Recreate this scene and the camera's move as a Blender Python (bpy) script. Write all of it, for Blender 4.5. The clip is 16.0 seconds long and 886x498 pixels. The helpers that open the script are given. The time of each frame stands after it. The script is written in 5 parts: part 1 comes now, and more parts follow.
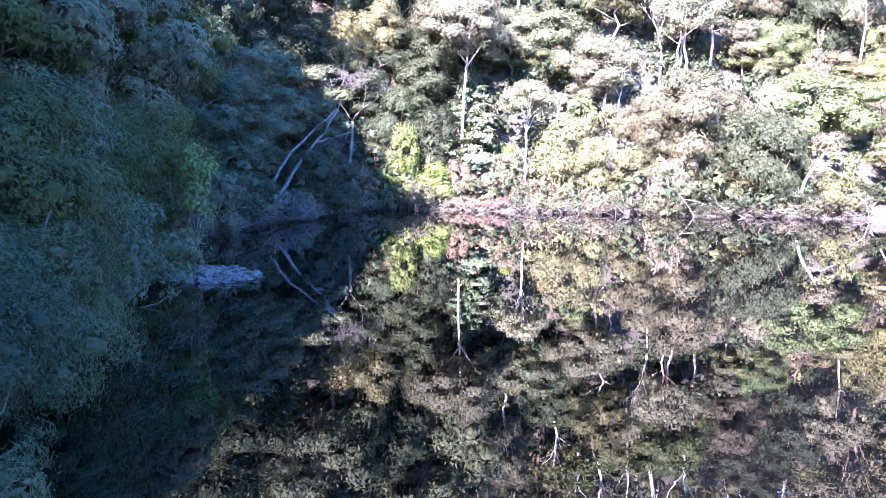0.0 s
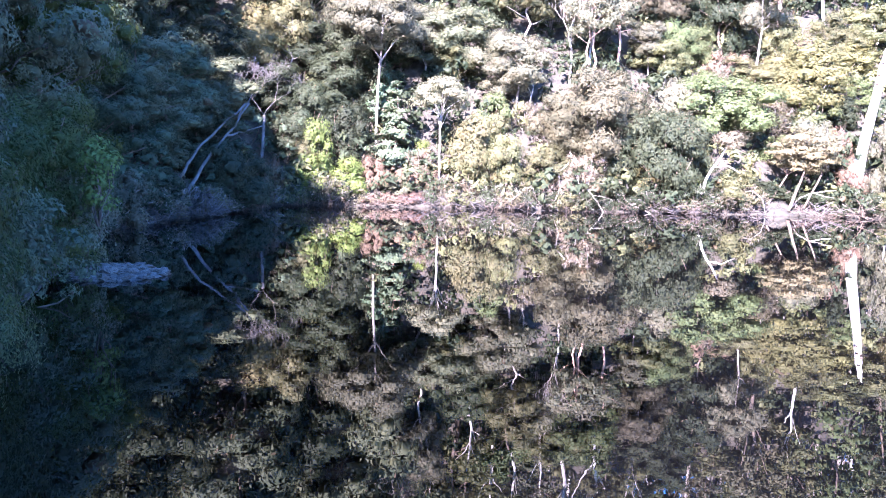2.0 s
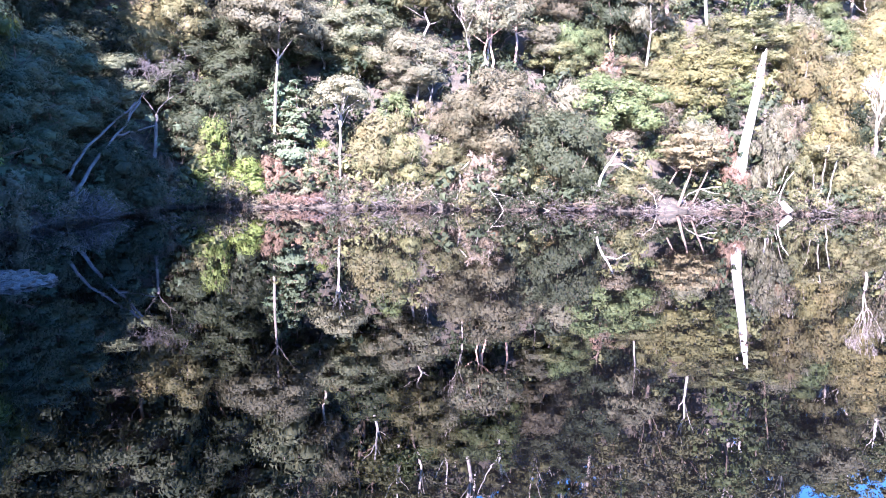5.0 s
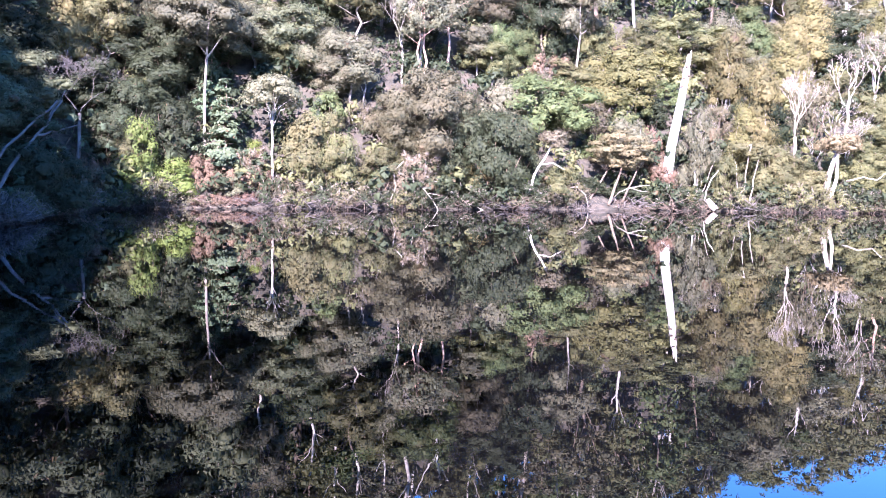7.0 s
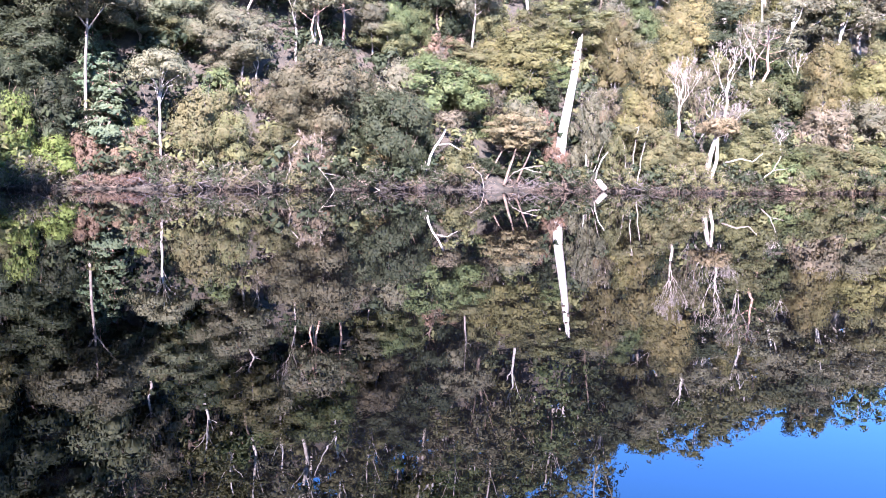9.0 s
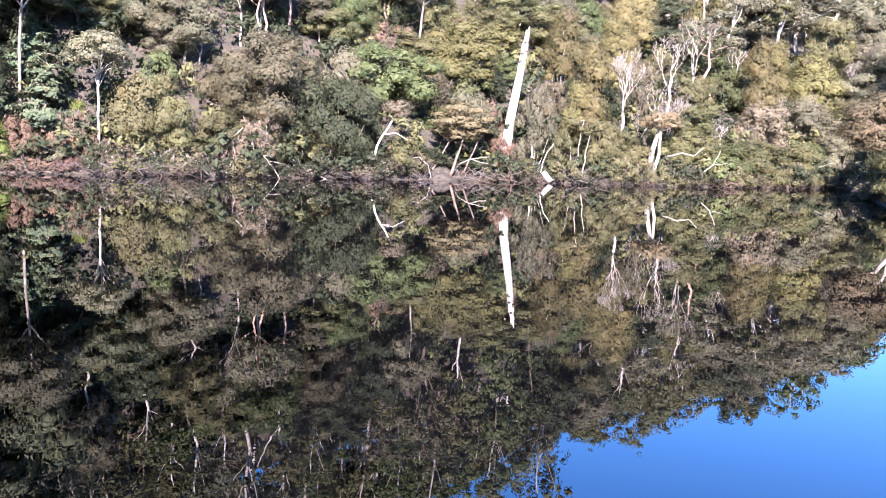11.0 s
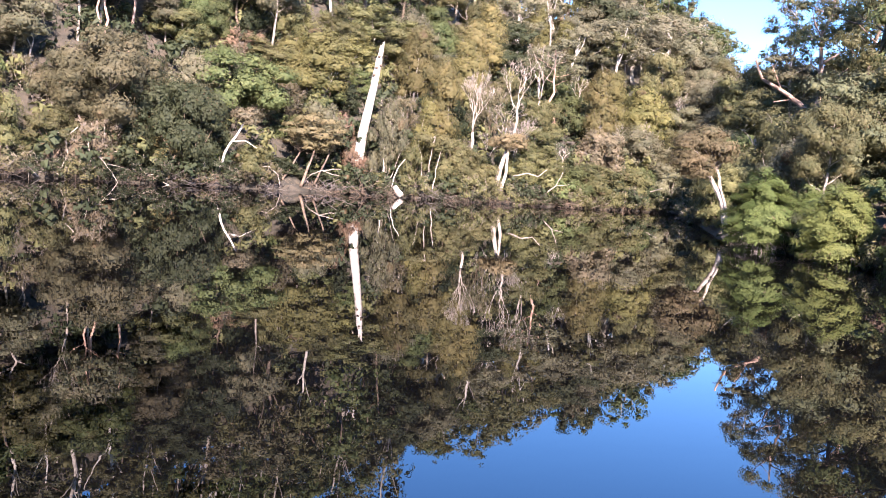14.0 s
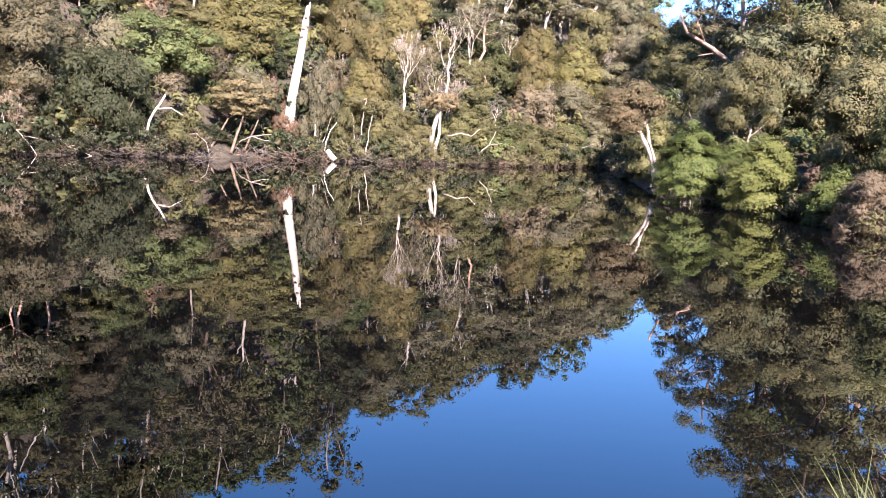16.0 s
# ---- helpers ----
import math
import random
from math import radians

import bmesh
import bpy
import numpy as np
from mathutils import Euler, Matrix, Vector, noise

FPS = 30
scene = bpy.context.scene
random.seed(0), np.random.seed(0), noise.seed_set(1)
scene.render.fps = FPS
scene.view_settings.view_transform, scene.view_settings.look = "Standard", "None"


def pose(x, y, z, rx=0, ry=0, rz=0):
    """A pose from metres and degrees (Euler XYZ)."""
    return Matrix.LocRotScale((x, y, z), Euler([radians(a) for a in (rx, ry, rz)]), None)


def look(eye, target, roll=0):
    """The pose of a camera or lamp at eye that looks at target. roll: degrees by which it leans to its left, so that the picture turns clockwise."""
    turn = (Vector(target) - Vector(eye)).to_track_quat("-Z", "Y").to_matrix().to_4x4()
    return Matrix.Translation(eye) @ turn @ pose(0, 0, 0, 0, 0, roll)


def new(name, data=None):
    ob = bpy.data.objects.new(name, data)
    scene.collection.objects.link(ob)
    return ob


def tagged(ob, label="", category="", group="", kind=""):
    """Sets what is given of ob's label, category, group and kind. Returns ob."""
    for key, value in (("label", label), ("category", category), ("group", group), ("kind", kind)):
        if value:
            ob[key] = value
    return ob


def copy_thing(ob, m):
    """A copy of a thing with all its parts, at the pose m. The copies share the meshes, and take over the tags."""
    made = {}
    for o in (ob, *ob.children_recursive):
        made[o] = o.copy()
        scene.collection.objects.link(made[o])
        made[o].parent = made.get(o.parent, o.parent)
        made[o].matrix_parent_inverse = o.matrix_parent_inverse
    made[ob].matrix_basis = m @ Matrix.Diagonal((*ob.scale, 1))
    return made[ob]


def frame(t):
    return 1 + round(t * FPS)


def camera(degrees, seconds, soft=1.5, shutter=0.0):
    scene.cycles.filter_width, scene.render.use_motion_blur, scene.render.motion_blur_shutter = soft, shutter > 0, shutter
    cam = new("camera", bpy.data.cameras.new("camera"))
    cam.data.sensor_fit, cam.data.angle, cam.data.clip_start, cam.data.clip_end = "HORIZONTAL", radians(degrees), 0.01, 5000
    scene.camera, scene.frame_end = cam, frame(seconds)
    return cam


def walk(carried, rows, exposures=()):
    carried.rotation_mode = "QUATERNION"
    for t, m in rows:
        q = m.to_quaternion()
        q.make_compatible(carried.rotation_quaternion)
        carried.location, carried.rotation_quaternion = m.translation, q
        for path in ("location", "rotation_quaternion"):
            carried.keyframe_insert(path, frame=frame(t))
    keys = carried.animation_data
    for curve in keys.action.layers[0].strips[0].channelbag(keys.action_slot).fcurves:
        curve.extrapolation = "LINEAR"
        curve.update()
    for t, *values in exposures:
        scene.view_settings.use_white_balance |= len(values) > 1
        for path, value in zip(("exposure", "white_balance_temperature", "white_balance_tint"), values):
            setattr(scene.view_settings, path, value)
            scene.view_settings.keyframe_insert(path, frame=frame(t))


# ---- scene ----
cam = camera(57.4, 16.0, soft=1.0)
EYE = 2.4
# seconds, then the camera's turn about x, y and z in degrees; it pans where it stands
PATH = [
    (0, 84.39, -1.33, 0.13),
    (0.5, 83.88, -1.49, -2.38),
    (1, 83.80, -1.61, -3.64),
    (1.5, 84.12, -1.65, -4.80),
    (2, 84.24, -1.69, -5.91),
    (2.5, 84.25, -1.62, -6.55),
    (3, 84.34, -1.68, -7.48),
    (3.5, 84.51, -1.64, -8.88),
    (4, 84.54, -1.49, -10.46),
    (6.5, 84.30, -1.21, -15.97),
    (7, 84.46, -1.11, -17.49),
    (7.5, 84.31, -1.08, -19.61),
    (8, 83.93, -1.09, -21.86),
    (8.5, 83.55, -1.26, -23.67),
    (9, 83.22, -1.43, -24.76),
    (11.5, 82.60, -2.02, -29.41),
    (12, 82.72, -1.68, -30.60),
    (12.5, 83.08, -2.97, -32.88),
    (13, 83.65, -4.53, -35.52),
    (13.5, 84.22, -4.72, -36.93),
    (14, 84.24, -4.86, -38.90),
    (14.5, 83.33, -4.35, -40.96),
    (15, 82.39, -3.69, -42.56),
    (15.5, 81.96, -3.46, -43.15),
    (16, 81.87, -3.23, -43.61),
]
walk(cam, [(t, pose(0, 0, EYE, rx, ry, rz)) for t, rx, ry, rz in PATH],
     exposures=[(0.0, 4.6, 5480, 42), (1.0, 4.44, 5480, 42), (4.0, 4.12, 5500, 42), (7.0, 3.58, 5550, 41), (9.0, 3.32, 5650, 38), (12.0, 3.06, 6250, 34), (14.0, 2.85, 6700, 32), (16.0, 2.79, 6750, 32)])

# ---- light ----
SUN_AZ, SUN_EL = -151.0, 36.0          # degrees from the first view's heading, to the right; above the horizon
world = bpy.data.worlds.new("sky")
scene.world = world
world.use_nodes = True
wn = world.node_tree.nodes
sky = wn.new("ShaderNodeTexSky")
sky.sky_type = "NISHITA"
sky.sun_disc = False
sky.sun_elevation = radians(SUN_EL)
sky.sun_rotation = radians(SUN_AZ)
sky.air_density, sky.dust_density, sky.ozone_density, sky.altitude = 1.0, 0.35, 5.0, 1500
wn["Background"].inputs["Strength"].default_value = 0.086
deep = wn.new("ShaderNodeHueSaturation")
deep.inputs["Hue"].default_value, deep.inputs["Saturation"].default_value = 0.496, 1.2
world.node_tree.links.new(sky.outputs["Color"], deep.inputs["Color"])
world.node_tree.links.new(deep.outputs["Color"], wn["Background"].inputs["Color"])
sun = new("sun", bpy.data.lights.new("sun", "SUN"))
sun.data.energy, sun.data.angle, sun.data.color = 4.2, radians(0.55), (1.0, 0.94, 0.84)
sv = Vector((math.sin(radians(SUN_AZ)) * math.cos(radians(SUN_EL)), math.cos(radians(SUN_AZ)) * math.cos(radians(SUN_EL)), math.sin(radians(SUN_EL))))
sun.matrix_world = look(sv * 300, (0, 0, 0))


# ---- materials ----
def shader(name):
    m = bpy.data.materials.new(name)
    m.use_nodes = True
    nt = m.node_tree
    return m, nt, nt.nodes["Principled BSDF"], nt.nodes["Material Output"]


def mixrgb(nt, fac, a, b, mode="MIX"):
    n = nt.nodes.new("ShaderNodeMix")
    n.data_type, n.blend_type = "RGBA", mode
    for k, v in ((0, fac), (6, a), (7, b)):
        if isinstance(v, bpy.types.NodeSocket):
            nt.links.new(v, n.inputs[k])
        else:
            n.inputs[k].default_value = v if k == 0 else (*v, 1) if len(v) == 3 else v
    return n.outputs[2]


def noise_fac(nt, scale, detail=4.0, lo=0.35, hi=0.65, coord="Object"):
    tc = nt.nodes.new("ShaderNodeTexCoord")
    n = nt.nodes.new("ShaderNodeTexNoise")
    n.inputs["Scale"].default_value, n.inputs["Detail"].default_value = scale, detail
    nt.links.new(tc.outputs[coord], n.inputs["Vector"])
    r = nt.nodes.new("ShaderNodeMapRange")
    r.inputs["From Min"].default_value, r.inputs["From Max"].default_value = lo, hi
    nt.links.new(n.outputs["Fac"], r.inputs["Value"])
    return r.outputs["Result"], n


def bump(nt, bsdf, height, strength, dist):
    b = nt.nodes.new("ShaderNodeBump")
    b.inputs["Strength"].default_value, b.inputs["Distance"].default_value = strength, dist
    nt.links.new(height, b.inputs["Height"])
    nt.links.new(b.outputs["Normal"], bsdf.inputs["Normal"])


def leaf_material(name, a, b, dry=(0.11, 0.08, 0.045), dryness=0.012, rough=0.62):
    """Foliage between the colours a and b, with each plant, bough and leaf a little different, and a few dry leaves."""
    m, nt, p, out = shader(name)
    oi = nt.nodes.new("ShaderNodeObjectInfo")
    ge = nt.nodes.new("ShaderNodeNewGeometry")

    def ranged(source, lo, hi, times=1.0):
        """A random number, reshuffled by a factor, spread between two values."""
        mu = nt.nodes.new("ShaderNodeMath")
        mu.operation = "MULTIPLY"
        mu.inputs[1].default_value = times
        fr = nt.nodes.new("ShaderNodeMath")
        fr.operation = "FRACT"
        r = nt.nodes.new("ShaderNodeMapRange")
        r.inputs["To Min"].default_value, r.inputs["To Max"].default_value = lo, hi
        nt.links.new(source, mu.inputs[0])
        nt.links.new(mu.outputs[0], fr.inputs[0])
        nt.links.new(fr.outputs[0], r.inputs["Value"])
        return r.outputs["Result"]

    def shifted(col, value, hue=None):
        n = nt.nodes.new("ShaderNodeHueSaturation")
        nt.links.new(col, n.inputs["Color"])
        nt.links.new(value, n.inputs["Value"])
        if hue is not None:
            nt.links.new(hue, n.inputs["Hue"])
        return n.outputs["Color"]

    tone = mixrgb(nt, oi.outputs["Random"], a, b)
    wide, _ = noise_fac(nt, 0.16, 2, 0.38, 0.62)
    tone = mixrgb(nt, wide, tone, (a[0] * 0.62, a[1] * 0.7, a[2] * 0.66))
    bough, _ = noise_fac(nt, 1.3, 3, 0.36, 0.64)
    tone = mixrgb(nt, bough, tone, (b[0] * 1.12, b[1] * 1.06, b[2] * 0.98))
    tone = shifted(tone, ranged(oi.outputs["Random"], 0.72, 1.28, 7.31), ranged(oi.outputs["Random"], 0.482, 0.512, 13.7))
    tone = shifted(tone, ranged(ge.outputs["Random Per Island"], 0.88, 1.13))
    th = nt.nodes.new("ShaderNodeMath")
    th.operation = "LESS_THAN"
    th.inputs[1].default_value = dryness
    nt.links.new(ranged(ge.outputs["Random Per Island"], 0.0, 1.0, 37.7), th.inputs[0])
    col = mixrgb(nt, th.outputs[0], tone, dry)
    nt.links.new(col, p.inputs["Base Color"])
    p.inputs["Roughness"].default_value = rough
    p.inputs["Specular IOR Level"].default_value = 0.18
    tr = nt.nodes.new("ShaderNodeBsdfTranslucent")
    nt.links.new(col, tr.inputs["Color"])
    mx = nt.nodes.new("ShaderNodeMixShader")
    mx.inputs[0].default_value = 0.36
    nt.links.new(p.outputs[0], mx.inputs[1])
    nt.links.new(tr.outputs[0], mx.inputs[2])
    nt.links.new(mx.outputs[0], out.inputs["Surface"])
    return m


def bark_material(name, a, b, rough=0.85, scale=3.0, lo=0.4, hi=0.6):
    m, nt, p, out = shader(name)
    f1, n1 = noise_fac(nt, scale, 5, lo, hi)
    oi = nt.nodes.new("ShaderNodeObjectInfo")
    col = mixrgb(nt, f1, a, b)
    hv = nt.nodes.new("ShaderNodeHueSaturation")
    r = nt.nodes.new("ShaderNodeMapRange")
    r.inputs["To Min"].default_value, r.inputs["To Max"].default_value = 0.75, 1.15
    nt.links.new(oi.outputs["Random"], r.inputs["Value"])
    nt.links.new(r.outputs["Result"], hv.inputs["Value"])
    nt.links.new(col, hv.inputs["Color"])
    nt.links.new(hv.outputs["Color"], p.inputs["Base Color"])
    p.inputs["Roughness"].default_value = rough
    f2, n2 = noise_fac(nt, scale * 6, 3)
    bump(nt, p, n2.outputs["Fac"], 0.5, 0.03)
    return m


LEAF = {
    "olive": leaf_material("leaf_olive", (0.087, 0.091, 0.041), (0.117, 0.116, 0.054)),
    "grey": leaf_material("leaf_grey_green", (0.106, 0.106, 0.064), (0.135, 0.132, 0.083)),
    "green": leaf_material("leaf_green", (0.066, 0.089, 0.035), (0.090, 0.111, 0.046)),
    "brown": leaf_material("leaf_brown_olive", (0.092, 0.085, 0.051), (0.119, 0.109, 0.065)),
    # dark green deepened further, so shade is partly in the leaf colour
    "dark": leaf_material("leaf_dark_shaded", (0.029, 0.038, 0.019), (0.040, 0.049, 0.026)),
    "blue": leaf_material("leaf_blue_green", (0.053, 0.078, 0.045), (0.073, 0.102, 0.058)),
    "yellow": leaf_material("leaf_yellow_green", (0.119, 0.112, 0.045), (0.145, 0.133, 0.056)),
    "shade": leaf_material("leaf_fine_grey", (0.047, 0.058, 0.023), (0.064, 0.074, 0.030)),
    "moss": leaf_material("leaf_moss_green", (0.044, 0.060, 0.014), (0.060, 0.078, 0.019)),
    "fresh": leaf_material("leaf_pale_olive", (0.122, 0.125, 0.059), (0.153, 0.152, 0.075)),
    "spray": leaf_material("leaf_spray_green", (0.066, 0.090, 0.027), (0.092, 0.117, 0.038)),
    "wattle": leaf_material("leaf_pale_wattle", (0.070, 0.083, 0.046), (0.093, 0.106, 0.060)),
    "lime": leaf_material("leaf_lime", (0.088, 0.118, 0.030), (0.116, 0.148, 0.040), dryness=0.03),
    "tan": leaf_material("leaf_tan_green", (0.141, 0.126, 0.063), (0.169, 0.148, 0.082)),
    "rust": leaf_material("leaf_rust", (0.119, 0.078, 0.053), (0.147, 0.100, 0.071)),
    "straw": leaf_material("leaf_straw", (0.119, 0.103, 0.065), (0.154, 0.132, 0.088)),
}
BARK = {
    "white": bark_material("bark_white", (0.46, 0.42, 0.37), (0.26, 0.22, 0.18), 0.8, 2.4, 0.46, 0.72),
    "grey": bark_material("bark_grey", (0.4, 0.36, 0.32), (0.22, 0.19, 0.16)),
    "brown": bark_material("bark_brown", (0.16, 0.115, 0.08), (0.08, 0.058, 0.042)),
    "pale": bark_material("bark_pale", (0.36, 0.31, 0.26), (0.2, 0.165, 0.135), 0.8, 2.5, 0.42, 0.68),
    "weathered": bark_material("bark_weathered", (0.14, 0.12, 0.108), (0.075, 0.064, 0.056)),
    "twig": bark_material("bark_twig", (0.25, 0.21, 0.17), (0.13, 0.11, 0.09)),
    "salmon": bark_material("bark_salmon", (0.45, 0.3, 0.22), (0.24, 0.15, 0.11)),
}


def ground_material():
    m, nt, p, out = shader("forest_floor")
    f1, n1 = noise_fac(nt, 0.25, 6, 0.4, 0.6)
    f2, n2 = noise_fac(nt, 2.2, 6, 0.4, 0.62)
    a = mixrgb(nt, f1, (0.036, 0.031, 0.021), (0.024, 0.022, 0.015))
    c = mixrgb(nt, f2, a, (0.056, 0.045, 0.031))
    nt.links.new(c, p.inputs["Base Color"])
    p.inputs["Roughness"].default_value = 0.95
    f3, n3 = noise_fac(nt, 9.0, 6)
    bump(nt, p, n3.outputs["Fac"], 0.8, 0.12)
    return m


def water_material():
    m, nt, p, out = shader("river_water")
    p.inputs["Base Color"].default_value = (0.0014, 0.0014, 0.0017, 1)
    p.inputs["Roughness"].default_value = 0.0
    p.inputs["IOR"].default_value = 1.86
    tc = nt.nodes.new("ShaderNodeTexCoord")
    mp = nt.nodes.new("ShaderNodeMapping")
    mp.inputs["Scale"].default_value = (0.55, 1.0, 1.0)
    nt.links.new(tc.outputs["Object"], mp.inputs["Vector"])
    n = nt.nodes.new("ShaderNodeTexNoise")
    n.inputs["Scale"].default_value, n.inputs["Detail"].default_value = 2.6, 2.0
    nt.links.new(mp.outputs[0], n.inputs["Vector"])
    bump(nt, p, n.outputs["Fac"], 0.03, 0.015)
    return m


STONE = bark_material("shingle", (0.14, 0.108, 0.080), (0.045, 0.035, 0.027), 0.8, 7.0)
GROUND, WATER = ground_material(), water_material()

# ---- the plan: shoreline and hills ----
# degrees to the right of the first heading, metres from the eye
SHORE = [(-35, 7), (-27, 10.5), (-21.5, 15), (-19.5, 18.5), (-19, 24), (-15.8, 30.6), (-13.2, 33.6), (-10.5, 36.7), (-9, 39.4), (-6.6, 46.3), (-3, 48),
         (0.6, 48.2), (4.5, 47.8), (8.4, 48.4), (16, 49.6), (23.2, 52.3), (30.2, 56), (37.8, 58.8), (45.3, 63.5), (49.6, 69), (53.3, 75), (55.8, 79.5),
         (57.4, 49), (59.2, 40.5), (60.7, 37.2), (63, 36.3), (66, 34.8), (69.5, 31), (72.6, 28.5), (80, 21), (88, 13), (92, 7), (75, 3.2), (30, 2.3), (-25, 2.4), (-50, 3.6)]
RIDGE = [(-180, 6, 60), (-150, 7, 60), (-125, 9, 60), (-95, 11, 60), (-60, 11, 52), (-45, 12, 50), (-30, 18, 52), (-10, 40, 60), (10, 45, 65), (28, 36.3, 65),
         (40, 28.8, 62), (50, 24, 60), (55, 16, 50), (58, 12, 46), (75, 8, 30), (110, 4, 60), (180, 6, 60)]   # degrees, height, run from the shore


def polar(az, d):
    return Vector((d * math.sin(radians(az)), d * math.cos(radians(az))))


POLY = np.array([polar(a, d) for a, d in SHORE])


def shore_distance(x, y):
    """Metres from the shoreline: positive on land, negative over the water."""
    x, y = np.asarray(x, float), np.asarray(y, float)
    best, inside = np.full(x.shape, 1e9), np.zeros(x.shape, bool)
    for (x0, y0), (x1, y1) in zip(POLY, np.roll(POLY, -1, axis=0)):
        dx, dy = x1 - x0, y1 - y0
        k = np.clip(((x - x0) * dx + (y - y0) * dy) / (dx * dx + dy * dy), 0, 1)
        best = np.minimum(best, np.hypot(x - x0 - k * dx, y - y0 - k * dy))
        cut = (y0 > y) != (y1 > y)
        inside ^= cut & (x < (x1 - x0) * (y - y0) / (y1 - y0 + 1e-12) + x0)
    return np.where(inside, -best, best)


def height(x, y):
    x, y = np.asarray(x, float), np.asarray(y, float)
    s = shore_distance(x, y)
    az, d = np.degrees(np.arctan2(x, y)), np.hypot(x, y)
    ra, rh, rl = (np.array(c, float) for c in zip(*RIDGE))
    top, run = np.interp(az, ra, rh), np.interp(az, ra, rl)
    near = np.clip((d - 4) / 14, 0, 1)
    u = np.clip(s - 0.7, 0, None) / run
    hill = top * np.where(u < 1, np.sin(np.clip(u, 0, 1) * np.pi / 2) ** 0.97, 1 - 0.25 * np.clip(u - 1, 0, 2.0)) * near
    rough = 0.5 * np.sin(x * 0.31 + 1.3 * np.sin(y * 0.17)) * np.sin(y * 0.27 + 0.6) + 0.25 * np.sin(x * 0.9 + y * 0.7)
    lip = 0.45 * np.clip(s / 0.8, 0, 1) ** 0.6
    return np.where(s > 0, lip + hill + rough * np.clip(s / 6, 0, 1) * near, np.clip(s * 0.5, -1.2, 0) - 0.02)


def ground_z(x, y):
    return float(height(x, y))


def build_ground():
    azs = np.radians(np.arange(0, 360, 1.0))
    rs = np.concatenate([[0.5], np.linspace(1.5, 20, 24), np.linspace(20.8, 85, 80), np.linspace(88, 200, 28), [230, 280, 350, 500, 800, 1300, 2200]])
    A, Rr = np.meshgrid(azs, rs)
    X, Y = Rr * np.sin(A), Rr * np.cos(A)
    Z = height(X, Y)
    n = len(azs)
    verts = [(0, 0, ground_z(0.0, 0.0))] + list(zip(X.ravel().tolist(), Y.ravel().tolist(), Z.ravel().tolist()))
    faces = [(0, 1 + (j + 1) % n, 1 + j) for j in range(n)]
    for i in range(len(rs) - 1):
        for j in range(n):
            a, b = 1 + i * n + j, 1 + i * n + (j + 1) % n
            faces.append((a, b, b + n, a + n))
    me = bpy.data.meshes.new("ground")
    me.from_pydata(verts, [], faces)
    me.polygons.foreach_set("use_smooth", [True] * len(me.polygons))
    me.materials.append(GROUND)
    bm = bmesh.new()
    bm.from_mesh(me)
    bmesh.ops.recalc_face_normals(bm, faces=bm.faces)
    bm.to_mesh(me)
    bm.free()
    tagged(new("ground", me), "steep forest floor of brown soil and leaf litter", "ground", kind="structure")


build_ground()
wm = bpy.data.meshes.new("water")
wm.from_pydata([(-25, -1, 0), (95, -1, 0), (95, 95, 0), (-25, 95, 0)], [], [(0, 1, 2, 3)])
wm.materials.append(WATER)
tagged(new("water", wm), "still dark river water mirroring the far bank", "water", kind="structure")


# ---- plant building ----
class Shape:
    """Collects tubes and blades of one mesh."""

    def __init__(self):
        self.v, self.f = [], []

    def tube(self, pts, radii, sides=6):
        pts = [Vector(q) for q in pts]
        base = len(self.v)
        side = Vector((1, 0.3, 0.1))
        for i, q in enumerate(pts):
            way = (pts[min(i + 1, len(pts) - 1)] - pts[max(i - 1, 0)]).normalized()
            u = way.cross(side)
            u = u.normalized() if u.length > 1e-3 else way.orthogonal().normalized()
            w = way.cross(u)
            for k in range(sides):
                a = 2 * math.pi * k / sides
                self.v.append(tuple(q + (u * math.cos(a) + w * math.sin(a)) * radii[i]))
        for i in range(len(pts) - 1):
            for k in range(sides):
                a, b = base + i * sides + k, base + i * sides + (k + 1) % sides
                self.f.append((a, b, b + sides, a + sides))
        self.f.append(tuple(base + k for k in reversed(range(sides))))
        self.f.append(tuple(base + (len(pts) - 1) * sides + k for k in range(sides)))

    def limb(self, rnd, a, b, r0, r1, wob=0.08, n=5, sides=6):
        a, b = Vector(a), Vector(b)
        ln = (b - a).length
        pts = []
        for i in range(n + 1):
            k = i / n
            j = 0 if i in (0, n) else wob * ln
            pts.append(a.lerp(b, k) + Vector((rnd.uniform(-j, j), rnd.uniform(-j, j), rnd.uniform(-j, j) * 0.5)))
        self.tube(pts, [r0 + (r1 - r0) * i / n for i in range(n + 1)], sides)
        return pts

    def mesh(self, name, mat):
        me = bpy.data.meshes.new(name)
        me.from_pydata(self.v, [], self.f)
        me.polygons.foreach_set("use_smooth", [True] * len(me.polygons))
        me.materials.append(mat)
        return me


PHI = (1 + 5 ** 0.5) / 2
ICO_V = np.array([(-1, PHI, 0), (1, PHI, 0), (-1, -PHI, 0), (1, -PHI, 0), (0, -1, PHI), (0, 1, PHI), (0, -1, -PHI), (0, 1, -PHI), (PHI, 0, -1), (PHI, 0, 1), (-PHI, 0, -1), (-PHI, 0, 1)]) / math.hypot(1, PHI)
ICO_F = np.array([(0, 11, 5), (0, 5, 1), (0, 1, 7), (0, 7, 10), (0, 10, 11), (1, 5, 9), (5, 11, 4), (11, 10, 2), (10, 7, 6), (7, 1, 8),
                  (3, 9, 4), (3, 4, 2), (3, 2, 6), (3, 6, 8), (3, 8, 9), (4, 9, 5), (2, 4, 11), (6, 2, 10), (8, 6, 7), (9, 8, 1)])


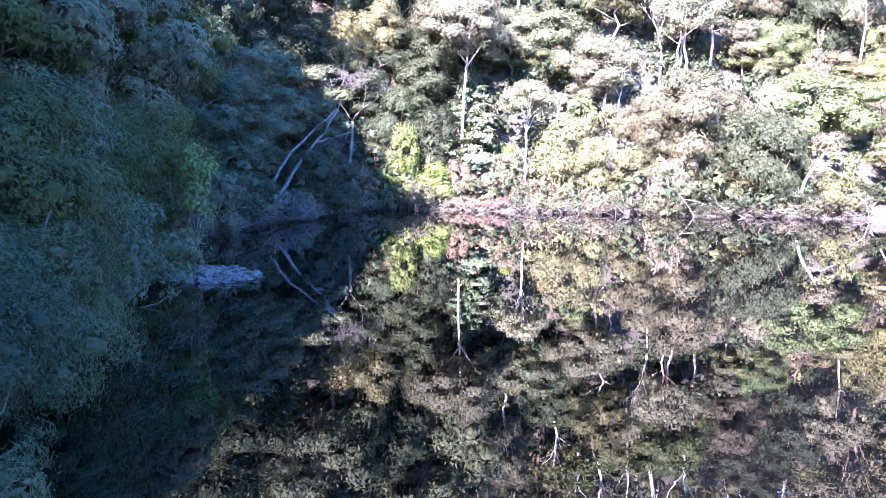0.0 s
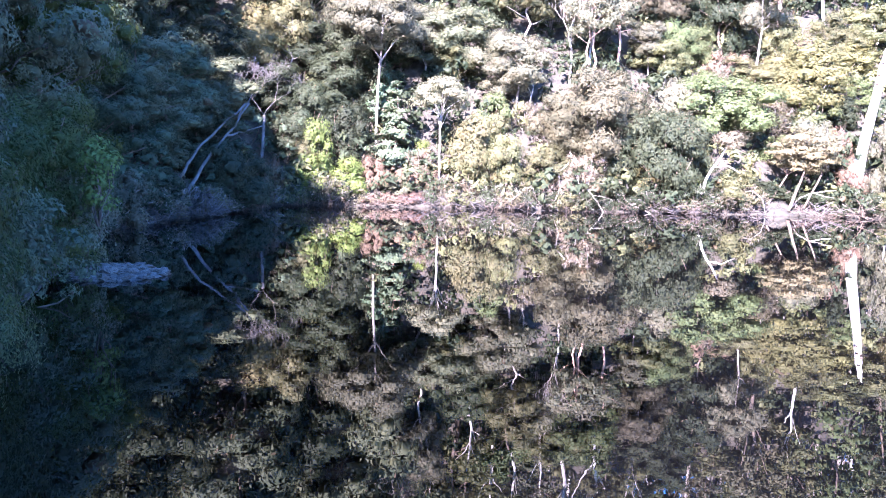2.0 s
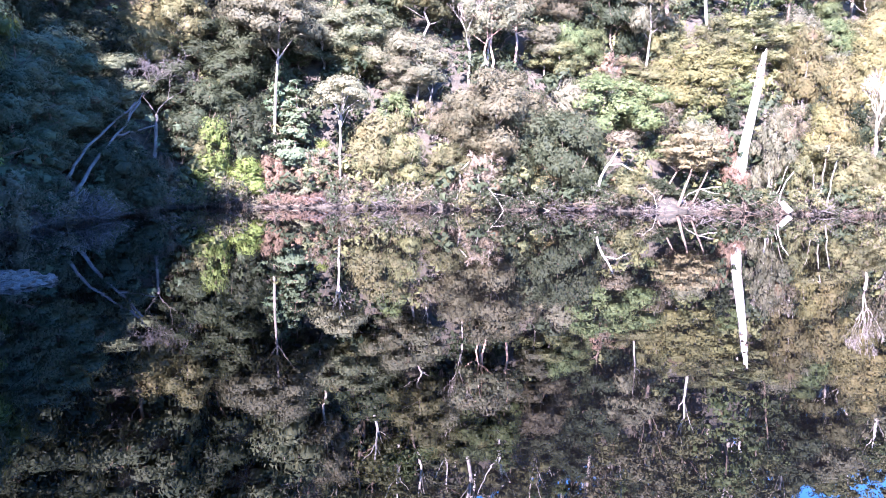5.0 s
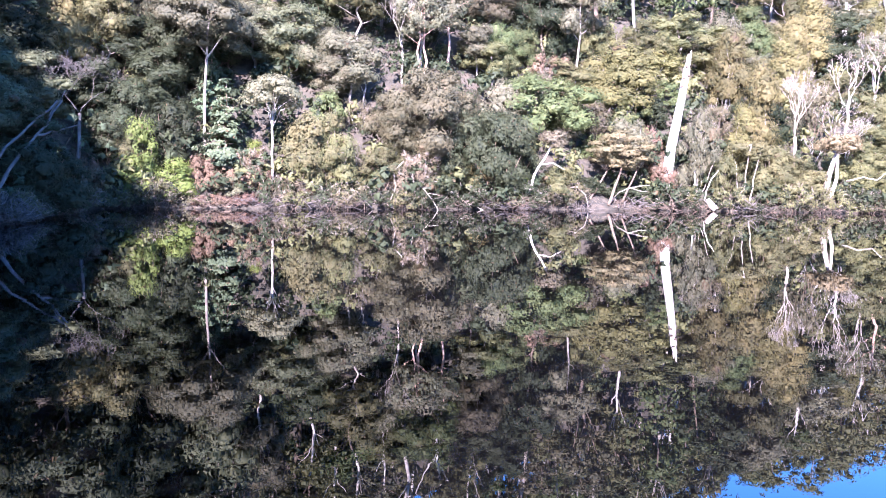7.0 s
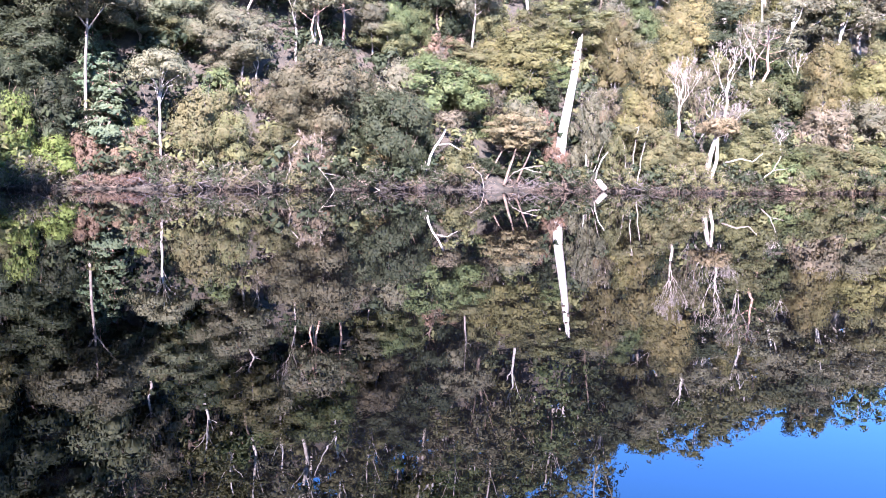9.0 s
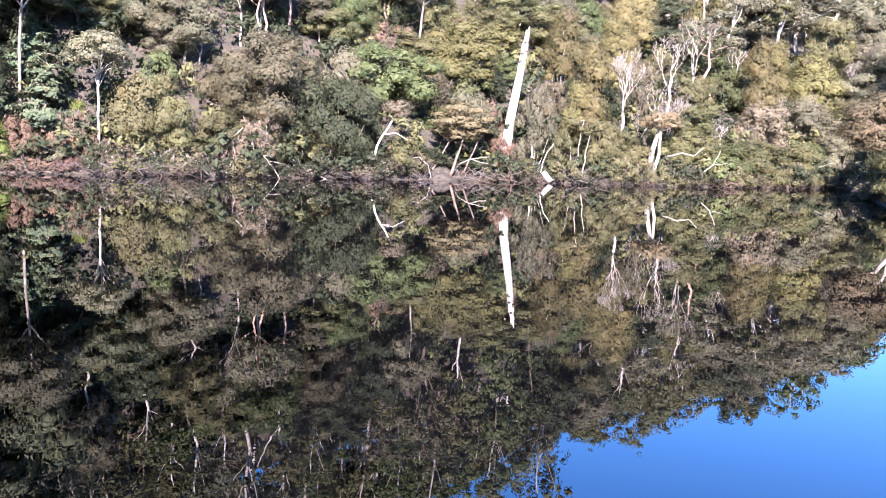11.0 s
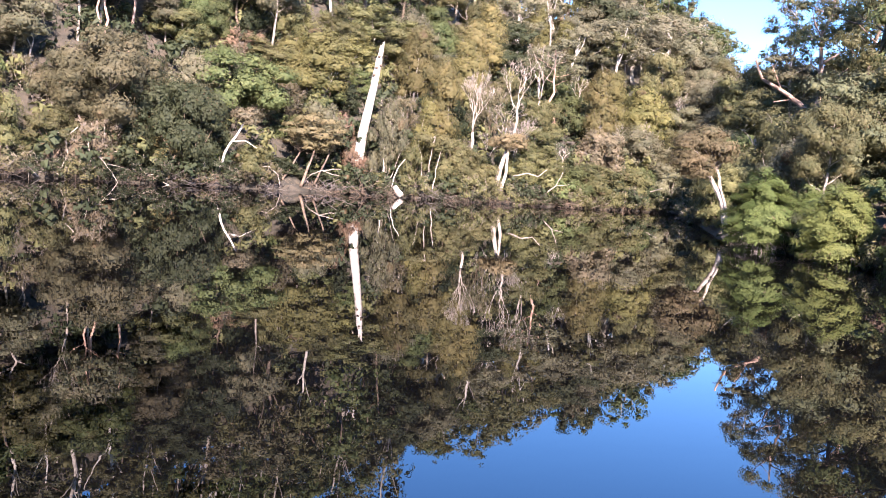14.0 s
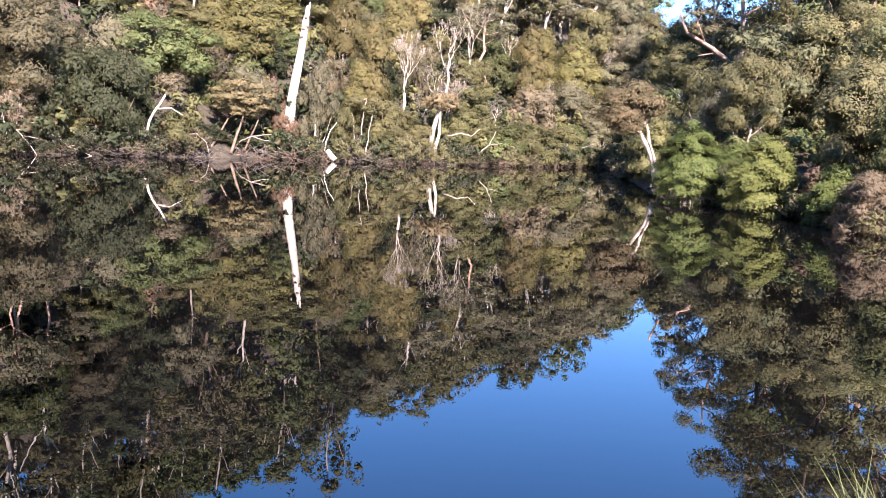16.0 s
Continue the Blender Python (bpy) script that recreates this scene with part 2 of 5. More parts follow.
def leaves_mesh(name, mat, pts, outs, sizes, aspect=0.5, droop=0.0, rng=None, cores=(), core=0.6, mess=0.7):
    """One mesh of many small leaf sprays, a blade at each point facing outwards from its clump and crown, over uneven cores."""
    n = len(pts)
    pts, outs = np.asarray(pts), np.asarray(outs)
    mid = pts.mean(0) - np.array([0, 0, 0.3 * pts[:, 2].std()])
    crown = (pts - mid) / (pts.std(0) + 1e-6)
    crown /= np.linalg.norm(crown, axis=1, keepdims=True) + 1e-9
    nrm = outs * 0.7 + crown * 0.5 + rng.normal(0, 0.26, (n, 3)) + np.array([0, 0, 0.15])
    nrm /= np.linalg.norm(nrm, axis=1, keepdims=True) + 1e-9
    way = outs * 0.5 + rng.normal(0, mess, (n, 3)) + np.array([0, 0, -droop])
    way -= nrm * (way * nrm).sum(1, keepdims=True)
    way /= np.linalg.norm(way, axis=1, keepdims=True) + 1e-9
    side = np.cross(nrm, way)
    s = np.asarray(sizes)[:, None]
    v = [np.stack([pts - way * s * 0.5 - side * s * aspect * 0.55, pts - way * s * 0.5 + side * s * aspect * 0.55, pts + way * s * 0.55], 1).reshape(-1, 3)]
    f = [np.arange(3 * n).reshape(-1, 3)]
    base = 3 * n
    for c, r, flat in cores:
        v.append(np.asarray(c) + ICO_V * rng.uniform(0.55, 1.2, (12, 1)) * r * core * np.array([1, 1, flat]))
        f.append(ICO_F + base)
        base += 12
    v, f = np.concatenate(v), np.concatenate(f)
    me = bpy.data.meshes.new(name)
    me.vertices.add(len(v))
    me.vertices.foreach_set("co", v.astype(np.float32).ravel())
    me.loops.add(f.size)
    me.loops.foreach_set("vertex_index", f.astype(np.int32).ravel())
    me.polygons.add(len(f))
    me.polygons.foreach_set("loop_start", np.arange(0, f.size, 3, dtype=np.int32))
    me.update(calc_edges=True)
    me.materials.append(mat)
    return me


def leaf_density(leaf_size, aspect, least=0.0, cover=0.72):
    """Leaves to a square metre that hide that share of what lies behind them."""
    return max(least, cover / (0.58 * aspect * leaf_size ** 2))


def clump_points(rng, centers, radii, density, flat=0.85, hollow=0.74, under=-0.5):
    """Points and outward directions on the outer face of many overlapping clumps; what would lie inside another clump is left out."""
    C, R = np.array([tuple(c) for c in centers]), np.array(radii)
    shape = np.array([1, 1, flat])
    P, O = [], []
    for c, r in zip(C, R):
        k = max(10, int(density * 10.5 * r * r))
        d = rng.normal(0, 1, (k, 3))
        d /= np.linalg.norm(d, axis=1, keepdims=True)
        d = d[d[:, 2] > under]
        k = len(d)
        ripple = 1 + 0.1 * np.sin(d @ rng.normal(0, 4, 3) + rng.uniform(0, 6)) + 0.08 * np.sin(d @ rng.normal(0, 8, 3))
        rad = r * ripple[:, None] * rng.uniform(hollow, 1.08, (k, 1)) * (1 + 0.26 * np.abs(rng.normal(0, 1, (k, 1))) * (rng.random((k, 1)) < 0.28))
        p = c + d * rad * shape
        near = np.linalg.norm((C - c) / shape, axis=1) < R + r * 1.3
        gap = np.linalg.norm((p[:, None, :] - C[None, near]) / shape, axis=2) / R[None, near]
        keep = (gap > 0.8).all(axis=1)
        P.append(p[keep])
        O.append(d[keep])
    return np.concatenate(P), np.concatenate(O)


def part(name, mesh, parent, label=""):
    ob = new(name, mesh)
    ob.parent = parent
    if label:
        ob["label"] = label
    return ob


GROUPS = {"bank_shrub": "shrubs along the water's edge", "dead_brush": "brush heaps along the bank", "tall_gum_tree": "tall gums on the point", "green_spray_bush": "spray bushes on the point",
          "drift_branch": "driftwood on the bank", "grass_clump": "grass on the near bank", "white_gum_tree": "white-trunked gums on the slope", "bracken": "bracken on the bank",
          "lime_shrub": "lime shrubs at the corner of the bank", "yellow_spire": "yellow spires on the slope", "leaning_tree": "leaning dead trunks", "twig_heap": "twig heaps under the leaning trunks",
          "salmon_gum_tree": "salmon gums on the slope", "tiered_tree": "tiered trees on the slope"}


def plant(name, label, category, group=""):
    return tagged(new(name), label, category, group or GROUPS.get(name, ""))


def shrub(seed, leaf, label, w=3.0, h=2.6, leaf_size=0.15, per=290, name="shrub", bark="brown", clumps=26, droop=0.1, aspect=0.5, upright=0.0, skirt=0.12, category="shrub", core=0.46, mess=0.7, twigs=0):
    """A bush: stems from the ground and a crown of leaf clumps down to near the soil."""
    rnd, rng = random.Random(seed), np.random.default_rng(seed)
    th = plant(name, label, category)
    s = Shape()
    cs, rs = [], []
    clumps = int(clumps * 1.35)
    lobes = [(rnd.uniform(0, 6.28), rnd.uniform(0.1, 0.28)) for _ in range(3)]
    for i in range(clumps):
        k = (i + 0.5) / clumps
        z = h * (skirt + (0.95 - skirt) * k ** 0.9)
        spread = w / 2 * math.sqrt(max(0.05, 1 - ((z / h - 0.38) / 0.66) ** 2)) * (1 - upright * z / h)
        a = i * 2.4 + rnd.uniform(-0.6, 0.6)
        q = spread * rnd.uniform(0.4, 1.0) * (1 + sum(m * math.sin((j + 2) * a + p + 2.5 * z / h) for j, (p, m) in enumerate(lobes)) * 0.6)
        c = Vector((math.cos(a) * q, math.sin(a) * q, z))
        cs.append(c)
        rs.append((0.085 + 0.13 * rnd.random() ** 1.6) * (w + h) / 2)
        if i % 3 == 0:
            s.limb(rnd, (c.x * 0.08, c.y * 0.08, -0.3), c, 0.035 * h / 2.6, 0.01, 0.1, 3, 3)
    P, O = clump_points(rng, cs, rs, leaf_density(leaf_size, aspect, per * 0.09, 0.66 if core > 0.4 else 0.4))
    part("stem", s.mesh("stem", BARK[bark]), th)
    fine = Shape()
    for c, r in zip(cs, rs):
        for _ in range(twigs):
            out = (Vector((c.x, c.y, (c.z - h * 0.3) * 0.7)).normalized() + Vector((rnd.uniform(-1, 1), rnd.uniform(-1, 1), rnd.uniform(-0.5, 1))) * 0.7).normalized()
            b = c + out * r * rnd.uniform(0.95, 1.25)
            m = c.lerp(b, 0.6) + Vector((rnd.uniform(-1, 1), rnd.uniform(-1, 1), rnd.uniform(-1, 1))) * r * 0.12
            fine.tube([c, m, b], [0.02, 0.014, 0.005], 3)
    if twigs:
        ob = part("twig", fine.mesh("twig", BARK["twig"]), th, "thin grey bare twigs")
        ob["kind"] = "stuff"
    part("crown", leaves_mesh("crown", LEAF[leaf], P, O, rng.uniform(0.6, 1.35, len(P)) * leaf_size, aspect, droop, rng, [(c, r, 0.85) for c, r in zip(cs, rs)], (0.34 if leaf_size < 0.1 else 0.64) if core > 0.4 else 0.4, mess), th)
    return th


def tree(seed, leaf, label, h=9.0, crown_w=5.0, crown_from=0.4, trunk_r=0.14, leaf_size=0.18, per=120, bark="pale", limbs=9, lean=0.1, flat=0.95, name="tree", droop=0.25, aspect=0.42,
         open_crown=0.0, category="tree", clump=1.0):
    """A tree: tapered trunk, limbs that fork, and a clump of leaf sprays round each fork's end."""
    rnd, rng = random.Random(seed), np.random.default_rng(seed)
    th = plant(name, label, category)
    s = Shape()
    top = Vector((rnd.uniform(-lean, lean) * h, rnd.uniform(-lean, lean) * h, h * 0.9))
    stem = s.limb(rnd, (0, 0, -0.5), top, trunk_r, trunk_r * 0.25, 0.028, 8, 6)
    cs, rs = [], []
    for i in range(limbs):
        k = crown_from + (0.97 - crown_from) * (i + rnd.random() * 0.6) / limbs
        q = k * 8
        a0 = stem[min(7, int(q))].lerp(stem[min(8, int(q) + 1)], q - int(q))
        a = i * 2.4 + rnd.uniform(-0.5, 0.5)
        fall = (k - crown_from) / (1 - crown_from)
        ln = crown_w / 2 * (0.55 + 0.45 * math.sin(math.pi * (0.25 + 0.7 * fall))) * rnd.uniform(0.75, 1.1)
        end = a0 + Vector((math.cos(a) * ln, math.sin(a) * ln, ln * rnd.uniform(0.35, 0.75)))
        pts = s.limb(rnd, a0, end, trunk_r * 0.38 * (1.15 - k * 0.6), 0.015, 0.07, 4, 4)
        for j in range(5):
            fork = pts[2 + j % 3]
            e = fork + Vector((rnd.uniform(-1, 1), rnd.uniform(-1, 1), rnd.uniform(0.0, 0.95))) * ln * 0.45
            if j < 3:
                s.limb(rnd, fork, e, trunk_r * 0.13, 0.008, 0.1, 1, 3)
            if rnd.random() > open_crown:
                cs.append(e)
                rs.append(rnd.uniform(0.1, 0.18) * crown_w * clump)
        cs.append(end)
        rs.append(rnd.uniform(0.12, 0.18) * crown_w * clump)
    cs.append(top + Vector((0, 0, 0.02 * h)))
    rs.append(0.12 * crown_w * clump)
    P, O = clump_points(rng, cs, rs, leaf_density(leaf_size, aspect, per * 0.09, 0.66), flat, 0.75, -0.6)
    part("trunk", s.mesh("trunk", BARK[bark]), th)
    part("crown", leaves_mesh("crown", LEAF[leaf], P, O, rng.uniform(0.6, 1.35, len(P)) * leaf_size, aspect, droop, rng, [(c, r, flat) for c, r in zip(cs, rs)], 0.62 if open_crown == 0 else 0.42), th)
    return th


def far_tree(seed, leaf, h=11.0, w=6.0, bark="pale", crown_from=0.3, pointed=False, per=20, leaf_size=0.44):
    """A tree of the far woods: a bent trunk, a few limbs and an uneven crown of small clumps."""
    rnd, rng = random.Random(seed), np.random.default_rng(seed)
    th = plant("far_tree", "far forest tree", "tree")
    s = Shape()
    top = Vector((rnd.uniform(-1.3, 1.3), rnd.uniform(-1.3, 1.3), h * 0.88))
    stem = s.limb(rnd, (0, 0, -0.5), top, 0.2, 0.05, 0.03, 5, 5)
    cs, rs = [], []
    heads = [top] + [top.lerp(Vector((0, 0, h * crown_from)), k) + Vector((math.cos(a) * w * 0.3, math.sin(a) * w * 0.3, 0)) for k, a in ((0.15, rnd.uniform(3, 5)), (0.25, rnd.uniform(0, 2)), (0.45, rnd.uniform(2, 4)), (0.6, rnd.uniform(4, 6)), (0.9, rnd.uniform(0, 6)))]
    for j, head in enumerate(heads):
        if j:
            s.limb(rnd, stem[3 if j < 3 else 2], head, 0.07, 0.02, 0.08, 2, 3)
        for i in range(9):
            v = Vector((rnd.gauss(0, 1), rnd.gauss(0, 1), rnd.gauss(0, 0.6)))
            cs.append(head + v * w * (0.06 if pointed and j == 0 else 0.12))
            rs.append(w * rnd.uniform(0.06, 0.125))
    if pointed:
        for k in range(8):
            q = k / 8
            cs.append(Vector((rnd.uniform(-1, 1) * w * 0.28 * (1 - q), rnd.uniform(-1, 1) * w * 0.28 * (1 - q), h * (crown_from + (1.08 - crown_from) * q))))
            rs.append(w * (0.17 - 0.12 * q))
    P, O = clump_points(rng, cs, rs, leaf_density(leaf_size, 0.5, per * 0.09, 0.5), 1.0, 0.65, -0.6)
    part("trunk", s.mesh("trunk", BARK[bark]), th)
    part("crown", leaves_mesh("crown", LEAF[leaf], P, O, rng.uniform(0.6, 1.4, len(P)) * leaf_size, 0.5, 0.2, rng, [(c, r, 0.7) for c, r in zip(cs, rs)][::2], 0.75), th)
    return th


def branching(s, rnd, a, way, ln, r, depth, spread=0.55, lift=0.1, keep=0.8):
    """Bare limbs that fork again and again."""
    b = a + way * ln
    s.limb(rnd, a, b, max(r, 0.007), max(r * 0.65, 0.005), 0.07, 3 if depth > 1 else 2, 5 if depth > 3 else 3)
    if depth == 0:
        return
    for i in range(2 if rnd.random() < 0.6 else 3):
        w = (way + Vector((rnd.uniform(-1, 1), rnd.uniform(-1, 1), rnd.uniform(-0.6, 1) * 0.7 + lift)) * spread * 1.25).normalized()
        branching(s, rnd, b, w, ln * rnd.uniform(0.6, 0.9) * keep ** 0.3, r * 0.52, depth - 1, spread, lift, keep)


def bare_tree(seed, label, h=8.0, r=0.13, bark="white", depth=5, name="bare_tree", trunk_share=0.35, lean=(0, 0), spread=0.5, limb=0.45, reach=0.3):
    rnd = random.Random(seed)
    th = plant(name, label, "tree")
    s = Shape()
    knee = Vector((lean[0] * h * trunk_share, lean[1] * h * trunk_share, h * trunk_share))
    s.limb(rnd, (0, 0, -0.4), knee, r, r * 0.75, 0.03, 5, 7)
    way = Vector((lean[0], lean[1], 1)).normalized()
    for i in range(3):
        w = (way + Vector((rnd.uniform(-1, 1), rnd.uniform(-1, 1), 0.3)) * spread).normalized()
        branching(s, rnd, knee, w, h * (1 - trunk_share) * reach, r * limb, depth - 1, spread, 0.25)
    part("trunk", s.mesh("trunk", BARK[bark]), th)
    return th


def brush(seed, bark, label, w=2.2, h=0.9, n=46):
    """A tangle of dead sticks and roots."""
    rnd = random.Random(seed)
    th = plant("dead_brush", label, "dead wood")
    s = Shape()
    for _ in range(n):
        a = Vector((rnd.uniform(-0.5, 0.5) * w, rnd.uniform(-0.3, 0.3) * w, rnd.uniform(-0.1, 0.35) * h))
        t, ln = rnd.uniform(0, 6.28), rnd.uniform(0.35, 1.0) * w * 0.55
        b = a + Vector((math.cos(t) * ln, math.sin(t) * ln, rnd.uniform(-0.25, 0.8) * h))
        m = a.lerp(b, 0.5) + Vector((rnd.uniform(-0.1, 0.1), rnd.uniform(-0.1, 0.1), rnd.uniform(-0.05, 0.2)))
        r = rnd.uniform(0.008, 0.026)
        s.tube([a, m, b], [r, r * 0.8, r * 0.35], 3)
    ob = part("stick", s.mesh("stick", BARK[bark]), th)
    ob["kind"] = "stuff"
    return th


class Kind:
    """Prototypes of one kind of plant: the first use of each moves it into place, later ones copy it."""

    def __init__(self, *protos):
        self.protos, self.used = list(protos), set()

    def put(self, rnd, x, y, scale=1.0, tall=1.0, turn=None, sink=0.0, z=None, which=None, tilt=(0, 0)):
        i = rnd.randrange(len(self.protos)) if which is None else which
        zz = (ground_z(x, y) if z is None else z) - sink
        m = pose(x, y, zz, tilt[0], tilt[1], rnd.uniform(0, 360) if turn is None else turn)
        size = Vector((scale, scale, scale * tall))
        first = self.protos[i]
        if i in self.used:
            own = first.scale
            return copy_thing(first, m @ Matrix.Diagonal((size.x / own.x, size.y / own.y, size.z / own.z, 1)))
        self.used.add(i)
        first.matrix_basis = m @ Matrix.Diagonal((*size, 1))
        return first

    def clear(self):
        """Takes away the prototypes that were never put anywhere."""
        for i, th in enumerate(self.protos):
            if i not in self.used:
                for o in (*th.children_recursive, th):
                    bpy.data.objects.remove(o)


def join_woods(name, label, kind, spots):
    """Far trees that nobody could count: all the spots' trees in one mesh."""
    mats, co, loops, sizes, slots = [], [], [], [], []
    base = 0
    for i, m in spots:
        for o in kind.protos[i].children:
            me = o.data
            if me.materials[0] not in mats:
                mats.append(me.materials[0])
            v = np.empty(len(me.vertices) * 3, np.float32)
            me.vertices.foreach_get("co", v)
            v = v.reshape(-1, 3) @ np.array(m.to_3x3()).T + np.array(m.translation)
            lv = np.empty(len(me.loops), np.int32)
            me.loops.foreach_get("vertex_index", lv)
            ls = np.empty(len(me.polygons), np.int32)
            me.polygons.foreach_get("loop_total", ls)
            co.append(v)
            loops.append(lv + base)
            sizes.append(ls)
            slots.append(np.full(len(ls), mats.index(me.materials[0]), np.int32))
            base += len(v)
    co, loops, sizes, slots = (np.concatenate(a) for a in (co, loops, sizes, slots))
    me = bpy.data.meshes.new(name)
    me.vertices.add(len(co))
    me.vertices.foreach_set("co", co.astype(np.float32).ravel())
    me.loops.add(len(loops))
    me.loops.foreach_set("vertex_index", loops)
    me.polygons.add(len(sizes))
    me.polygons.foreach_set("loop_start", (np.cumsum(sizes) - sizes).astype(np.int32))
    me.polygons.foreach_set("material_index", slots)
    me.update(calc_edges=True)
    for a in mats:
        me.materials.append(a)
    tagged(new(name, me), label, "woods", kind="stuff")

